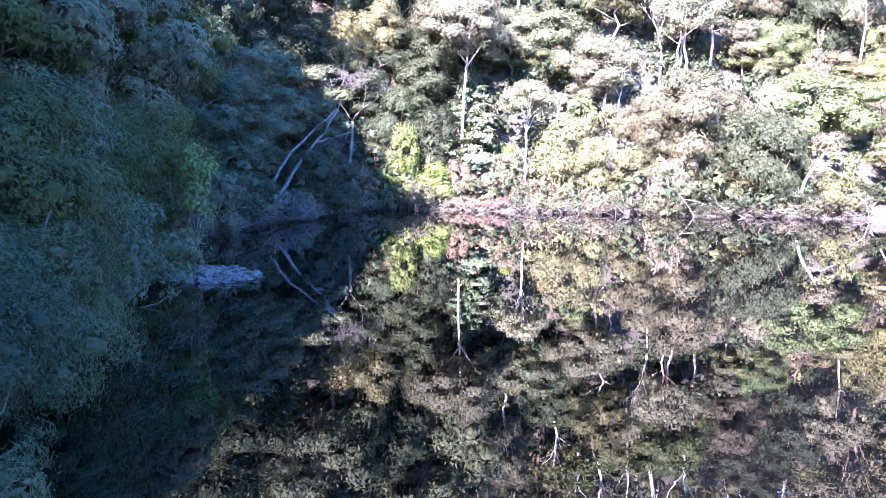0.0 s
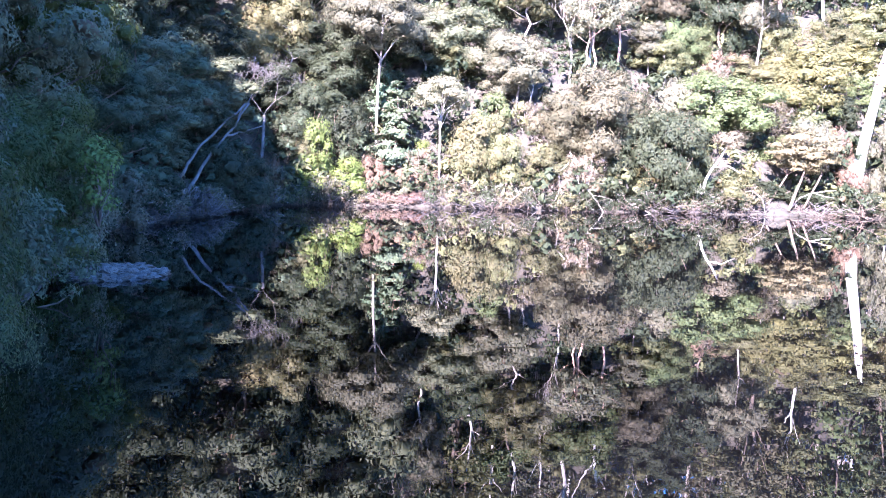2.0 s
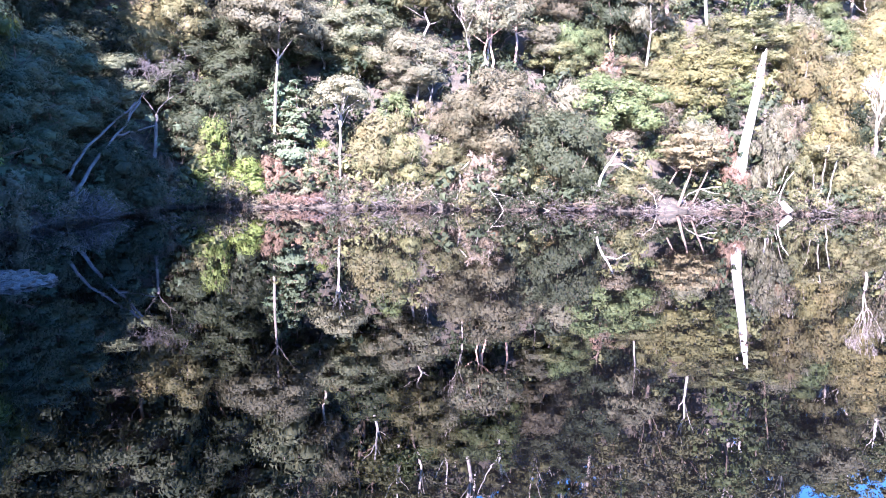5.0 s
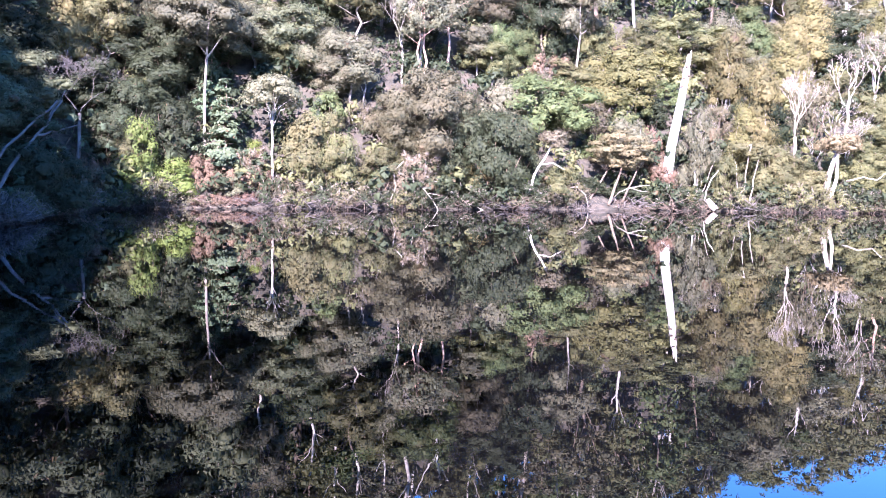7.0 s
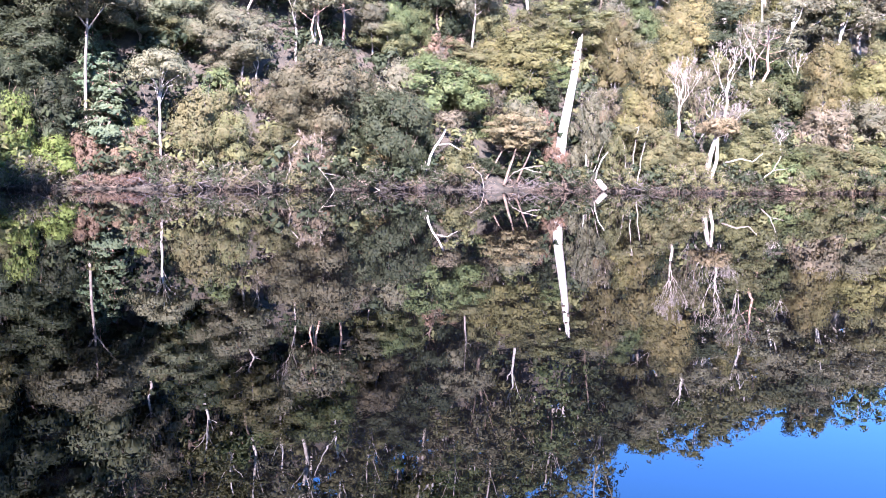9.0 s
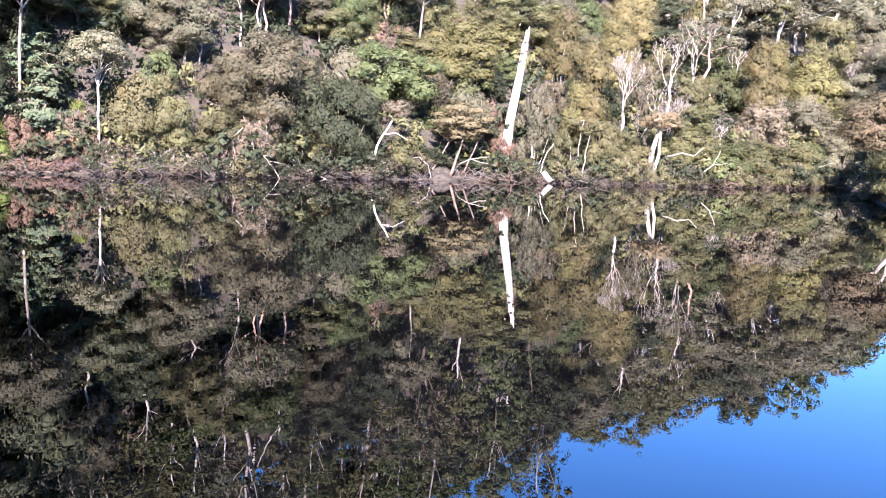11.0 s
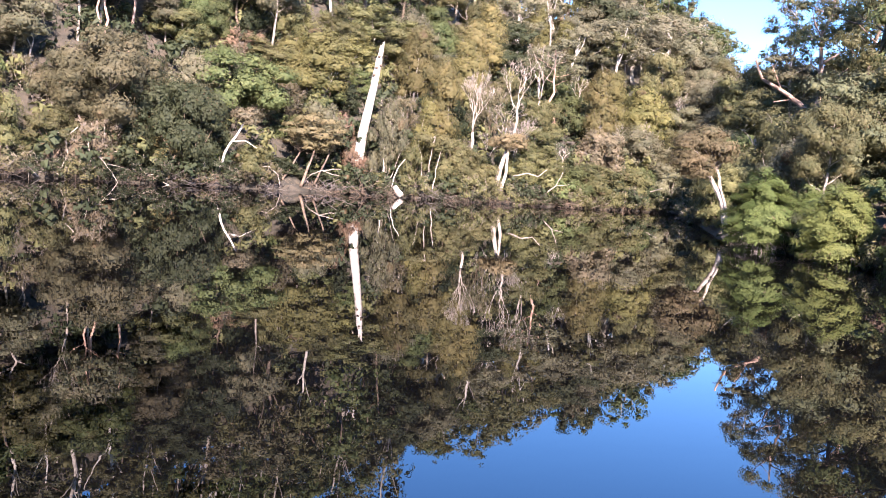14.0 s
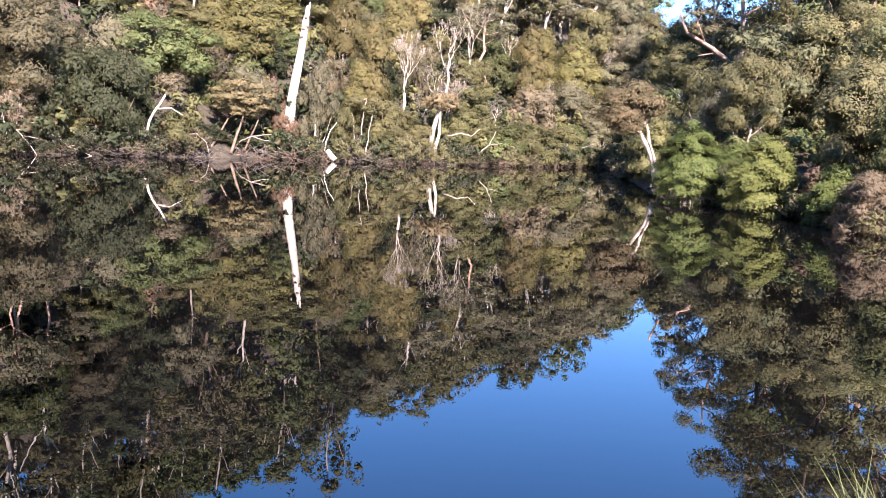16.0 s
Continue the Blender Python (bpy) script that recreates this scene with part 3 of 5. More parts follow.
# ---- kinds of plants ----
KIND = {
    "olive_shrub": Kind(*[shrub(10 + i, "olive", "dense olive-green tea-tree shrub on the river bank", 3.2, 2.8, 0.12, per=220, twigs=1, name="tea_tree_shrub") for i in range(3)]),
    "grey_shrub": Kind(*[shrub(20 + i, "grey", "grey-green shrub with small pale leaves on the slope", 3.0, 2.6, 0.12, twigs=2, name="grey_shrub") for i in range(2)]),
    "green_shrub": Kind(*[shrub(30 + i, "green", "dense fresh green shrub on the slope", 3.0, 2.6, 0.125, name="green_shrub") for i in range(2)]),
    "dark_shrub": Kind(*[shrub(40 + i, "dark", "dark green undergrowth shrub, its leaves deepened for shade", 3.2, 2.7, name="dark_shrub") for i in range(2)]),
    "blue_shrub": Kind(*[shrub(50 + i, "wattle", "blue-green wattle shrub in the shade", 3.2, 2.9, droop=0.3, name="wattle_shrub") for i in range(2)]),
    "yellow_shrub": Kind(*[shrub(60 + i, "yellow", "upright yellow-green shrub on the slope", 2.4, 3.6, upright=0.55, droop=-0.4, name="yellow_shrub") for i in range(2)]),
    "lime_shrub": Kind(shrub(70, "lime", "bright lime-green shrub at the water's edge", 3.0, 2.8, 0.13, droop=-0.5, upright=0.4, name="lime_shrub")),
    "rust_shrub": Kind(*[shrub(80 + i, "rust", "rust-brown dry bracken on the bank, in places standing for bare soil", 2.6, 1.2, aspect=0.3, name="bracken") for i in range(2)]),
    "straw_shrub": Kind(shrub(85, "straw", "dry straw-coloured bush with bare twigs", 2.6, 2.0, aspect=0.16, per=330, twigs=6, core=0.2, bark="grey", name="dry_shrub")),
    "olive_tree": Kind(*[tree(100 + i, "olive", "olive-green gum tree with a pale trunk", 8.5, 5.0, 0.35, per=110, name="olive_gum_tree") for i in range(3)]),
    "grey_tree": Kind(*[tree(110 + i, "grey", "grey-green gum tree with pale forked limbs", 9.0, 5.2, 0.4, per=110, name="grey_gum_tree") for i in range(3)]),
    "green_tree": Kind(*[tree(120 + i, "green", "bushy green tree on the slope", 7.0, 5.0, 0.15, bark="brown", per=105, name="green_tree") for i in range(2)]),
    "dark_tree": Kind(*[tree(130 + i, "dark", "forest tree with hanging foliage, dark green deepened for shade", 10.0, 5.6, 0.12, bark="brown", leaf_size=0.23, per=30, limbs=12, name="dark_forest_tree") for i in range(2)]),
    "blue_tree": Kind(*[tree(140 + i, "wattle", "blue-green wattle tree with feathery foliage", 9.5, 6.0, 0.12, bark="brown", leaf_size=0.25, per=30, limbs=12, droop=0.5, flat=0.85, name="wattle_tree") for i in range(2)]),
    "corner_tree": Kind(*[tree(170 + i, ("wattle", "moss", "blue")[i], "feathery blue-green forest tree in shade", 8.0, 5.0, 0.05, bark="brown", leaf_size=0.13, per=20, limbs=14, droop=0.4, flat=0.8, clump=0.8, name="corner_tree") for i in range(3)]),
    "unseen_shade_tree": Kind(*[tree(145 + i, "dark", "unseen broad forest tree added to shade the left bank", 10.0, 5.6, 0.12, bark="brown", leaf_size=0.7, per=5, limbs=12, name="dark_forest_tree") for i in range(2)]),
    "tall_gum": Kind(*[tree(150 + i, "olive" if i else "grey", "tall gum tree with a bare pale trunk and open crown", 20.0, 7.0, 0.5, 0.3, 0.34, 75, bark="pale", limbs=11, lean=0.05, open_crown=0.25, flat=0.5, name="tall_gum_tree") for i in range(3)]),
    "bare_tree": Kind(*[bare_tree(160 + i, "bare grey tree with many fine twigs", 7.0, 0.11, "grey" if i else "pale") for i in range(3)]),
    "fresh_bush": Kind(*[shrub(205 + i, "fresh", "large rounded pale olive-green bush", 4.4, 3.8, 0.125, 120, twigs=1, name="pale_olive_bush", clumps=32) for i in range(2)]),
    "fresh_tree": Kind(*[tree(125 + i, "fresh", "bushy pale olive tree with thin pale limbs", 8.0, 5.0, 0.2, bark="pale", leaf_size=0.16, per=20, name="pale_olive_tree") for i in range(2)]),
    "olive_bush": Kind(*[shrub(200 + i, "olive", "large rounded olive-green tea-tree bush", 4.4, 3.8, 0.125, 135, twigs=1, name="tea_tree_bush", clumps=32) for i in range(3)]),
    "grey_bush": Kind(*[shrub(210 + i, "grey", "large loose grey-green bush with thin pale stems", 4.2, 3.8, 0.125, 135, twigs=2, name="grey_bush", bark="pale", clumps=30) for i in range(2)]),
    "green_bush": Kind(*[shrub(220 + i, "green", "large rounded bush with fresh green leaves", 4.4, 4.0, 0.13, 135, name="green_bush", clumps=34) for i in range(2)]),
    "dark_bush": Kind(shrub(230, "dark", "large dark green bush, shadow deepened into its leaf colour", 4.4, 4.0, 0.135, 135, name="dark_bush", clumps=34)),
    "brown_tree": Kind(*[tree(240 + i, "brown", "brownish olive tea-tree with fine twiggy crown", 6.0, 4.6, 0.18, 0.1, 0.14, 120, bark="grey", limbs=12, name="tea_tree") for i in range(2)]),
    "brown_shrub": Kind(shrub(250, "brown", "dull brown shrub with fine twigs", 3.0, 2.8, 0.13, 300, twigs=3, core=0.25, name="brown_shrub", aspect=0.3)),
    "yellow_tree": Kind(*[shrub(260 + i, "yellow", "yellow-green young tree with upright foliage", 4.0, 5.6, 0.13, 140, twigs=1, name="yellow_tree", upright=0.5, droop=-0.3, clumps=34, skirt=0.2, bark="grey", category="tree") for i in range(2)]),
    "yellow_spire": Kind(*[shrub(270 + i, "yellow", "narrow yellow-green spire of foliage", 2.4, 6.5, 0.12, 150, twigs=1, name="yellow_spire", upright=0.55, droop=-0.3, clumps=36, skirt=0.1, bark="grey", category="tree") for i in range(2)]),
    "salmon_gum": Kind(*[tree(280 + i, "grey", "slender gum tree with salmon-pink bark", 9.0, 3.6, 0.55, 0.14, 0.2, 80, bark="salmon", limbs=8, open_crown=0.3, name="salmon_gum_tree") for i in range(2)]),
    "tall_pale": Kind(*[tree(290 + i, "grey", "tall gum tree with a bright white trunk", 11.0, 5.0, 0.5, 0.24, 0.24, 75, bark="white", limbs=9, lean=0.1, open_crown=0.15, name="white_gum_tree") for i in range(3)]),
    "bare_small": Kind(*[bare_tree(300 + i, "small bleached dead tree", 2.6, 0.05, "white", 4, name="dead_sapling") for i in range(2)]),
    "lime_olive": Kind(shrub(310, "green", "low bright green shrub over the water", 3.2, 1.8, 0.18, 190, name="green_shrub")),
    "straw_olive": Kind(shrub(320, "straw", "pale straw-green shrub on the slope", 4.2, 3.6, 0.18, 130, name="pale_shrub", clumps=30)),
    "far_gum": Kind(*[far_tree(330 + i, ("olive", "green", "grey", "brown", "olive")[i], (10.5, 12, 9.5, 11, 12.5)[i], 5.2, ("white", "pale", "grey", "brown", "pale")[i], 0.45, i == 4, 6, 0.27) for i in range(5)]),
    "far_green": Kind(*[far_tree(340 + i, ("green", "olive", "olive", "dark")[i], (8.5, 9.5, 9, 11)[i], 6.0, "brown", 0.15, i == 3, 6, 0.3) for i in range(4)]),
    "far_pale": Kind(*[far_tree(346 + i, ("olive", "grey", "wattle", "grey")[i], (10.5, 12, 9.5, 11)[i], 5.2, ("white", "grey", "pale", "white")[i], 0.4, False, 6, 0.28) for i in range(4)]),
    # two in three take the dark leaf, as shade in the gaps between crowns
    "under_olive_shade": Kind(*[shrub(350 + i, ("olive", "dark", "dark")[i], "low shrub", 2.8, 1.5, 0.3, 5, clumps=7, core=0.42) for i in range(3)]),
    # one of the pair takes the dark leaf that is deepened for shade
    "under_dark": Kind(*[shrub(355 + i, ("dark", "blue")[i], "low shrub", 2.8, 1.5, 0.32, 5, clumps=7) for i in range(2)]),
    "under_point": Kind(*[shrub(358 + i, ("olive", "green")[i], "low shrub", 2.6, 1.5, 0.15, 5, clumps=8) for i in range(2)]),
    # the two dark-leaved ones put the waterline's shadow into leaf colour
    "bank_shrub": Kind(*[shrub(360 + i, ("olive", "dark", "brown", "dark")[i], "low " + ("olive", "dark green", "brown twiggy", "shade-darkened green")[i] + " shrub overhanging the water's edge", 2.4, 1.5, 0.12, 230, clumps=16, skirt=0.25, twigs=3, name="bank_shrub", droop=0.35, core=0.3) for i in range(4)]),
    "brush": Kind(*[brush(370 + i, ("weathered", "brown", "brown", "weathered")[i], ("tangle of grey dead sticks", "tangle of brown sticks and roots", "tangle of dark dead twigs", "heap of grey driftwood")[i] + " on the bank") for i in range(4)]),
}
# width and height of each kind as it is built
SIZE = {"olive_shrub": (3.2, 2.8), "grey_shrub": (3, 2.6), "green_shrub": (3, 2.6), "dark_shrub": (3.2, 2.7), "blue_shrub": (3.2, 2.9), "yellow_shrub": (2.4, 3.6),
        "lime_shrub": (3, 2.8), "rust_shrub": (2.6, 1.2), "straw_shrub": (2.6, 2), "olive_tree": (5.6, 9), "grey_tree": (5.8, 9.6), "green_tree": (5.6, 7.4), "dark_tree": (6.2, 10.5), "unseen_shade_tree": (6.2, 10.5),
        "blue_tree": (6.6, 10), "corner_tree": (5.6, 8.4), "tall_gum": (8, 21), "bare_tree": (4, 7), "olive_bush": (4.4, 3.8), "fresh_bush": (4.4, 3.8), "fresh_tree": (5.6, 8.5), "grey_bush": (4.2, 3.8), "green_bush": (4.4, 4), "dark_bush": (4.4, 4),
        "brown_tree": (5, 6.4), "brown_shrub": (3, 2.8), "yellow_tree": (3.6, 5.8), "yellow_spire": (2.2, 6.7), "salmon_gum": (4, 9.4), "tall_pale": (5.6, 11.6), "bare_small": (1.5, 2.6),
        "lime_olive": (3.2, 1.8), "straw_olive": (4.2, 3.6)}


# ---- fill the slopes ----
fill = random.Random(5)
taken = []


def free(x, y, r):
    return all((x - a) ** 2 + (y - b) ** 2 > (0.68 * (r + q)) ** 2 for a, b, q in taken)


def pick(az, s):
    """A kind for a place: by side of the valley and run from the shore, with like plants growing in patches."""
    k = 0.5 + 0.27 * math.sin(az * 0.62 + 1.7 * math.sin(s * 0.21)) + 0.23 * math.sin(az * 0.29 - s * 0.37 + 2.0) + fill.uniform(-0.13, 0.13)
    k = min(max(k, 0.0), 0.999)
    # left corner: dark-leaved kinds carry part of its shade in colour
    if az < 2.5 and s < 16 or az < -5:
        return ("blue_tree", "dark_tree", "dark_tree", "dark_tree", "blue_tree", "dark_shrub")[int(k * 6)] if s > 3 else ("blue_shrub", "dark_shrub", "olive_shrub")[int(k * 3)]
    if az > 57.5:
        return ("fresh_bush", "green_bush", "fresh_bush", "olive_bush", "grey_bush", "fresh_tree")[int(k * 6)]
    if s < 5:
        return ("olive_bush", "brown_shrub", "dark_bush", "green_shrub", "grey_bush", "olive_shrub")[int(k * 6)]
    if s < 22:
        # more dark kinds at these bearings, as shade coloured into the slope
        if 11 < az < 25:
            return ("dark_bush", "olive_bush", "dark_tree", "dark_bush", "green_bush", "green_tree", "brown_tree", "olive_tree", "grey_bush")[int(k * 9)]
        if az < 34:
            return ("olive_bush", "grey_tree", "grey_bush", "dark_bush", "green_bush", "green_tree", "brown_tree", "olive_tree", "grey_bush")[int(k * 9)]
        return ("olive_bush", "olive_tree", "olive_bush", "green_bush", "grey_bush", "olive_tree", "grey_tree", "yellow_spire")[int(k * 8)]
    return ("grey_tree", "olive_tree", "tall_pale", "dark_tree", "green_tree", "olive_bush", "grey_tree", "grey_bush")[int(k * 8)]


RADIUS = {"shrub": 1.4, "bush": 2.0, "tree": 2.2, "gum": 2.4, "pale": 2.2, "spire": 1.2}
garden = random.Random(11)


def at(az, d, z=None):
    """A place by degrees to the right of the first heading, metres from the eye, and height."""
    x, y = polar(az, d)
    return Vector((x, y, ground_z(x, y) if z is None else z))


def grow(kind, az, d, h, w, sink=0.15):
    """A plant of that height and width."""
    x, y = polar(az, d)
    nw, nh = SIZE[kind]
    scale = w / nw
    taken.append((x, y, 0.42 * w))
    return KIND[kind].put(garden, x, y, scale, h / nh / scale, sink=sink)

WOODS = {}


def scatter(tries, az0, az1, s_max, d_max=150, near=24):
    for _ in range(tries):
        az, d = fill.uniform(az0, az1), math.sqrt(fill.uniform(near ** 2, d_max ** 2))
        x, y = polar(az, d)
        s = float(shore_distance(x, y))
        if s < 0.5 or s > s_max or (-40 < az < -16 and d < 24) or (az > 53 and d < 78 and az1 < 58) or (57 < az < 59.5 and d < 66) or (-15 < az < -4 and d < 48):
            continue
        kind = pick(az, s)
        size = fill.uniform(0.75, 1.3) * (1.1 if s > 26 else 1.0)
        if -26 < az < -13 and d < 47:
            size *= 0.6   # low growth on the spur beside the inlet
        r = RADIUS[kind.split("_")[1]] * size
        if not free(x, y, r):
            continue
        taken.append((x, y, r))
        tall, turn = fill.uniform(0.85, 1.2), fill.uniform(0, 360)
        if s > (15 if az < 36 else 26) or az < -38:
            kind = "far_gum" if kind in ("grey_tree", "olive_tree", "tall_pale", "olive_bush") else "far_green"
            if -16 < az < 18 and (kind == "far_gum" or fill.random() < 0.4):
                kind = "far_pale"
            WOODS.setdefault(kind, []).append((fill.randrange(len(KIND[kind].protos)), pose(x, y, ground_z(x, y), 0, 0, turn) @ Matrix.Diagonal((size, size, size * tall, 1))))
        else:
            KIND[kind].put(fill, x, y, size, tall, turn)


def undergrowth(kind, label, tries, az0, az1, s_min, s_max, reach, gap=1.05):
    """Low growth that covers the soil between the trees."""
    rng = np.random.default_rng(tries)
    az, d = np.radians(rng.uniform(az0, az1, tries)), np.sqrt(rng.uniform(27 ** 2, reach ** 2, tries))
    X, Y = d * np.sin(az), d * np.cos(az)
    S = shore_distance(X, Y)
    ok = (S > s_min) & (S < s_max) & ~((np.abs(np.degrees(az) + 11.3) < 2.2) & (d < 38.5))
    X, Y = X[ok], Y[ok]
    Z = height(X, Y)
    spots, cells = [], set()
    for x, y, z in zip(X.tolist(), Y.tolist(), Z.tolist()):
        cell = (int(x / gap // 1), int(y / gap // 1))
        if cell in cells:
            continue
        cells.add(cell)
        size = fill.uniform(0.75, 1.45)
        m = pose(x, y, z - 0.15, 0, 0, fill.uniform(0, 360)) @ Matrix.Diagonal((size, size, size * fill.uniform(0.7, 1.2), 1))
        spots.append((fill.randrange(len(KIND[kind].protos)), m))
    join_woods("undergrowth", label, KIND[kind], spots)


def bank_line(az0, az1, step, sticks=0.45, size=1.0):
    """Low shrubs side by side along the water's edge."""
    edge = [(a, d) for a, d in SHORE if az0 - 6 < a < az1 + 6 and d > 12]
    for (a0, d0), (a1, d1) in zip(edge, edge[1:]):
        p0, p1 = polar(a0, d0), polar(a1, d1)
        n = max(1, int((p1 - p0).length / step))
        for i in range(n):
            q = p0.lerp(p1, (i + fill.random()) / n)
            az = math.degrees(math.atan2(q.x, q.y))
            if not az0 < az < az1 or 56.9 < az < 58.7:
                continue
            q = q * (1 + fill.uniform(-0.45, 0.45) / q.length)
            w = fill.uniform(0.7, 1.2) * size
            bare = 0.4 < az < 4.8 or 27.3 < az < 31.5 or 35.1 < az < 36.4
            if 0.4 < az < 4.8 or -14 < az < -9 or fill.random() < sticks:
                KIND["brush"].put(fill, q.x * 0.994, q.y * 0.994, size * fill.uniform(0.7, 1.2), fill.uniform(0.6, 1.2), z=fill.uniform(0.02, 0.25))
            if bare:
                continue
            KIND["bank_shrub"].put(fill, q.x, q.y, w, fill.uniform(0.7, 1.25), sink=0.0, z=fill.uniform(-0.25, -0.05))


# ---- trees with a shape of their own ----
def limb_path(s, rnd, pts, r0, r1, sides=7, wob=0.03):
    """A tube through several places, with small bends between."""
    out = []
    for a, b in zip(pts, pts[1:]):
        ln = (b - a).length
        for i in range(3):
            q = a.lerp(b, i / 3)
            out.append(q if i == 0 else q + Vector((rnd.uniform(-1, 1), rnd.uniform(-1, 1), rnd.uniform(-1, 1))) * wob * ln)
    out.append(pts[-1])
    n = len(out) - 1
    s.tube(out, [r0 + (r1 - r0) * i / n for i in range(n + 1)], sides)


def crown_region(rng, rnd, centre, w, h, clumps, size, per, flat=0.6):
    """Leaf clumps spread through an ellipsoid."""
    cs, rs = [], []
    for i in range(clumps):
        v = Vector((rnd.gauss(0, 1), rnd.gauss(0, 1), rnd.gauss(0, 1))).normalized() * rnd.uniform(0.45, 0.9)
        cs.append(Vector(centre) + Vector((v.x * w / 2, v.y * w / 2, v.z * h / 2)))
        rs.append(size * rnd.uniform(0.7, 1.25))
    return clump_points(rng, cs, rs, per * 0.2, flat), cs


def shaped_tree(name, label, seed, base, stems, crown=None, leaf="olive", bark="pale", leaf_size=0.18, droop=0.2):
    """stems: (list of places, radius at foot, radius at end); crown: (centre, width, height, clumps, clump size, leaves per square metre, flatness)."""
    rnd, rng = random.Random(seed), np.random.default_rng(seed)
    th = plant(name, label, "tree")
    th.location = base
    taken.append((base.x, base.y, 1.0))
    ends = []
    for pts, r0, r1 in stems:
        s = Shape()
        local = [Vector(q) - base for q in pts]
        limb_path(s, rnd, local, r0, r1)
        part("trunk", s.mesh("trunk", BARK[bark]), th)
        ends.append(local[-1])
    if crown:
        centre, w, h, n, size, per, flat = crown
        (P, O), cs = crown_region(rng, rnd, Vector(centre) - base, w, h, n, size, per, flat)
        s = Shape()
        for c in cs[::2]:
            e = min(ends, key=lambda q: (q - c).length)
            s.limb(rnd, e, c, 0.03, 0.008, 0.1, 2, 3)
        part("twig", s.mesh("twig", BARK[bark]), th)
        part("crown", leaves_mesh("crown", LEAF[leaf], P, O, rng.uniform(0.6, 1.35, len(P)) * leaf_size, 0.45, droop, rng, [(q, size, flat) for q in cs], 0.6), th)
    return th


def dead_trunk():
    """The tall bleached stump of a big gum, leaning a little, its top broken off."""
    rnd = random.Random(3)
    base, top = at(32.9, 59.3, 2.6), at(34.05, 60.0, 11.1)
    th = plant("dead_gum_tree", "tall bleached white dead gum trunk with a broken top", "dead tree")
    th.location = base
    taken.append((base.x, base.y, 1.3))
    s = Shape()
    way = top - base
    pts, rad = [], []
    prof = [(-0.06, 0.56), (0.0, 0.5), (0.05, 0.43), (0.2, 0.39), (0.4, 0.36), (0.6, 0.31), (0.72, 0.3), (0.76, 0.27), (0.84, 0.28), (0.87, 0.2), (0.92, 0.19)]
    for k, r in prof:
        pts.append(way * k + Vector((rnd.uniform(-0.03, 0.03), rnd.uniform(-0.03, 0.03), 0)))
        rad.append(r * 0.86)
    s.tube(pts, rad, 14)
    part("trunk", s.mesh("trunk", BARK["white"]), th)
    side = way.cross(Vector((0, 1, 0))).normalized()
    for off, k1, r in ((-0.07, 1.0, 0.11), (0.1, 0.965, 0.08)):
        s = Shape()
        a = way * 0.9 + side * off
        s.tube([a, a.lerp(way * k1 + side * off * 1.1, 0.6), way * k1 + side * off * 1.1], [r, r * 0.8, r * 0.15], 7)
        part("splinter", s.mesh("splinter", BARK["white"]), th)
    for k, sd in ((0.7, 0.9), (0.765, 0.8), (0.79, -0.2), (0.86, 0.7)):
        s = Shape()
        c = way * k + side * (0.26 * sd) + Vector((0, -0.27 * math.sqrt(1 - sd * sd * 0.8), 0))
        out = (side * sd + Vector((0, -0.6, 0))).normalized()
        s.tube([c - out * 0.05, c + out * 0.07], [0.12, 0.08], 7)
        part("knot", s.mesh("knot", BARK["brown"]), th, "dark weathered knot")


dead_trunk()


def umbrella_tree(seed, base, h, knee, w):
    """A slim trunk, a fan of rising limbs and a domed top."""
    rnd, rng = random.Random(seed), np.random.default_rng(seed)
    th = plant("umbrella_tree", "slim pale tree with a fan of limbs and domed grey-green crown", "tree")
    th.location = base
    taken.append((base.x, base.y, 0.9))
    s = Shape()
    stem = s.limb(rnd, (0, 0, -0.4), (0.05, 0, h * knee), 0.085, 0.06, 0.012, 6, 7)
    cs, rs = [], []
    for i in range(11):
        a = i * 2.4
        q = w / 2 * rnd.uniform(0.5, 0.95)
        e = Vector((math.cos(a) * q, math.sin(a) * q, h * rnd.uniform(0.74, 0.93) - 0.25 * q))
        m = stem[-1].lerp(e, 0.5) + Vector((-e.x * 0.12, -e.y * 0.12, 0))
        s.tube([stem[-1] if i % 3 else stem[-2], m, e], [0.026, 0.018, 0.008], 4)
        cs.append(e)
        rs.append(w * 0.17)
    for i in range(26):
        a, q = rnd.uniform(0, 6.28), w / 2 * math.sqrt(rnd.uniform(0, 1))
        cs.append(Vector((math.cos(a) * q, math.sin(a) * q, h * 0.93 - 0.3 * q * q - rnd.uniform(0, 0.5))))
        rs.append(w * rnd.uniform(0.09, 0.15))
    part("trunk", s.mesh("trunk", BARK["grey"]), th)
    P, O = clump_points(rng, cs, rs, 90, 0.7)
    part("crown", leaves_mesh("crown", LEAF["grey"], P, O, rng.uniform(0.6, 1.3, len(P)) * 0.17, 0.45, 0.1, rng, [(q, r, 0.7) for q, r in zip(cs, rs)], 0.55), th)


umbrella_tree(21, at(5.6, 49.2), 6.9, 0.62, 3.3)


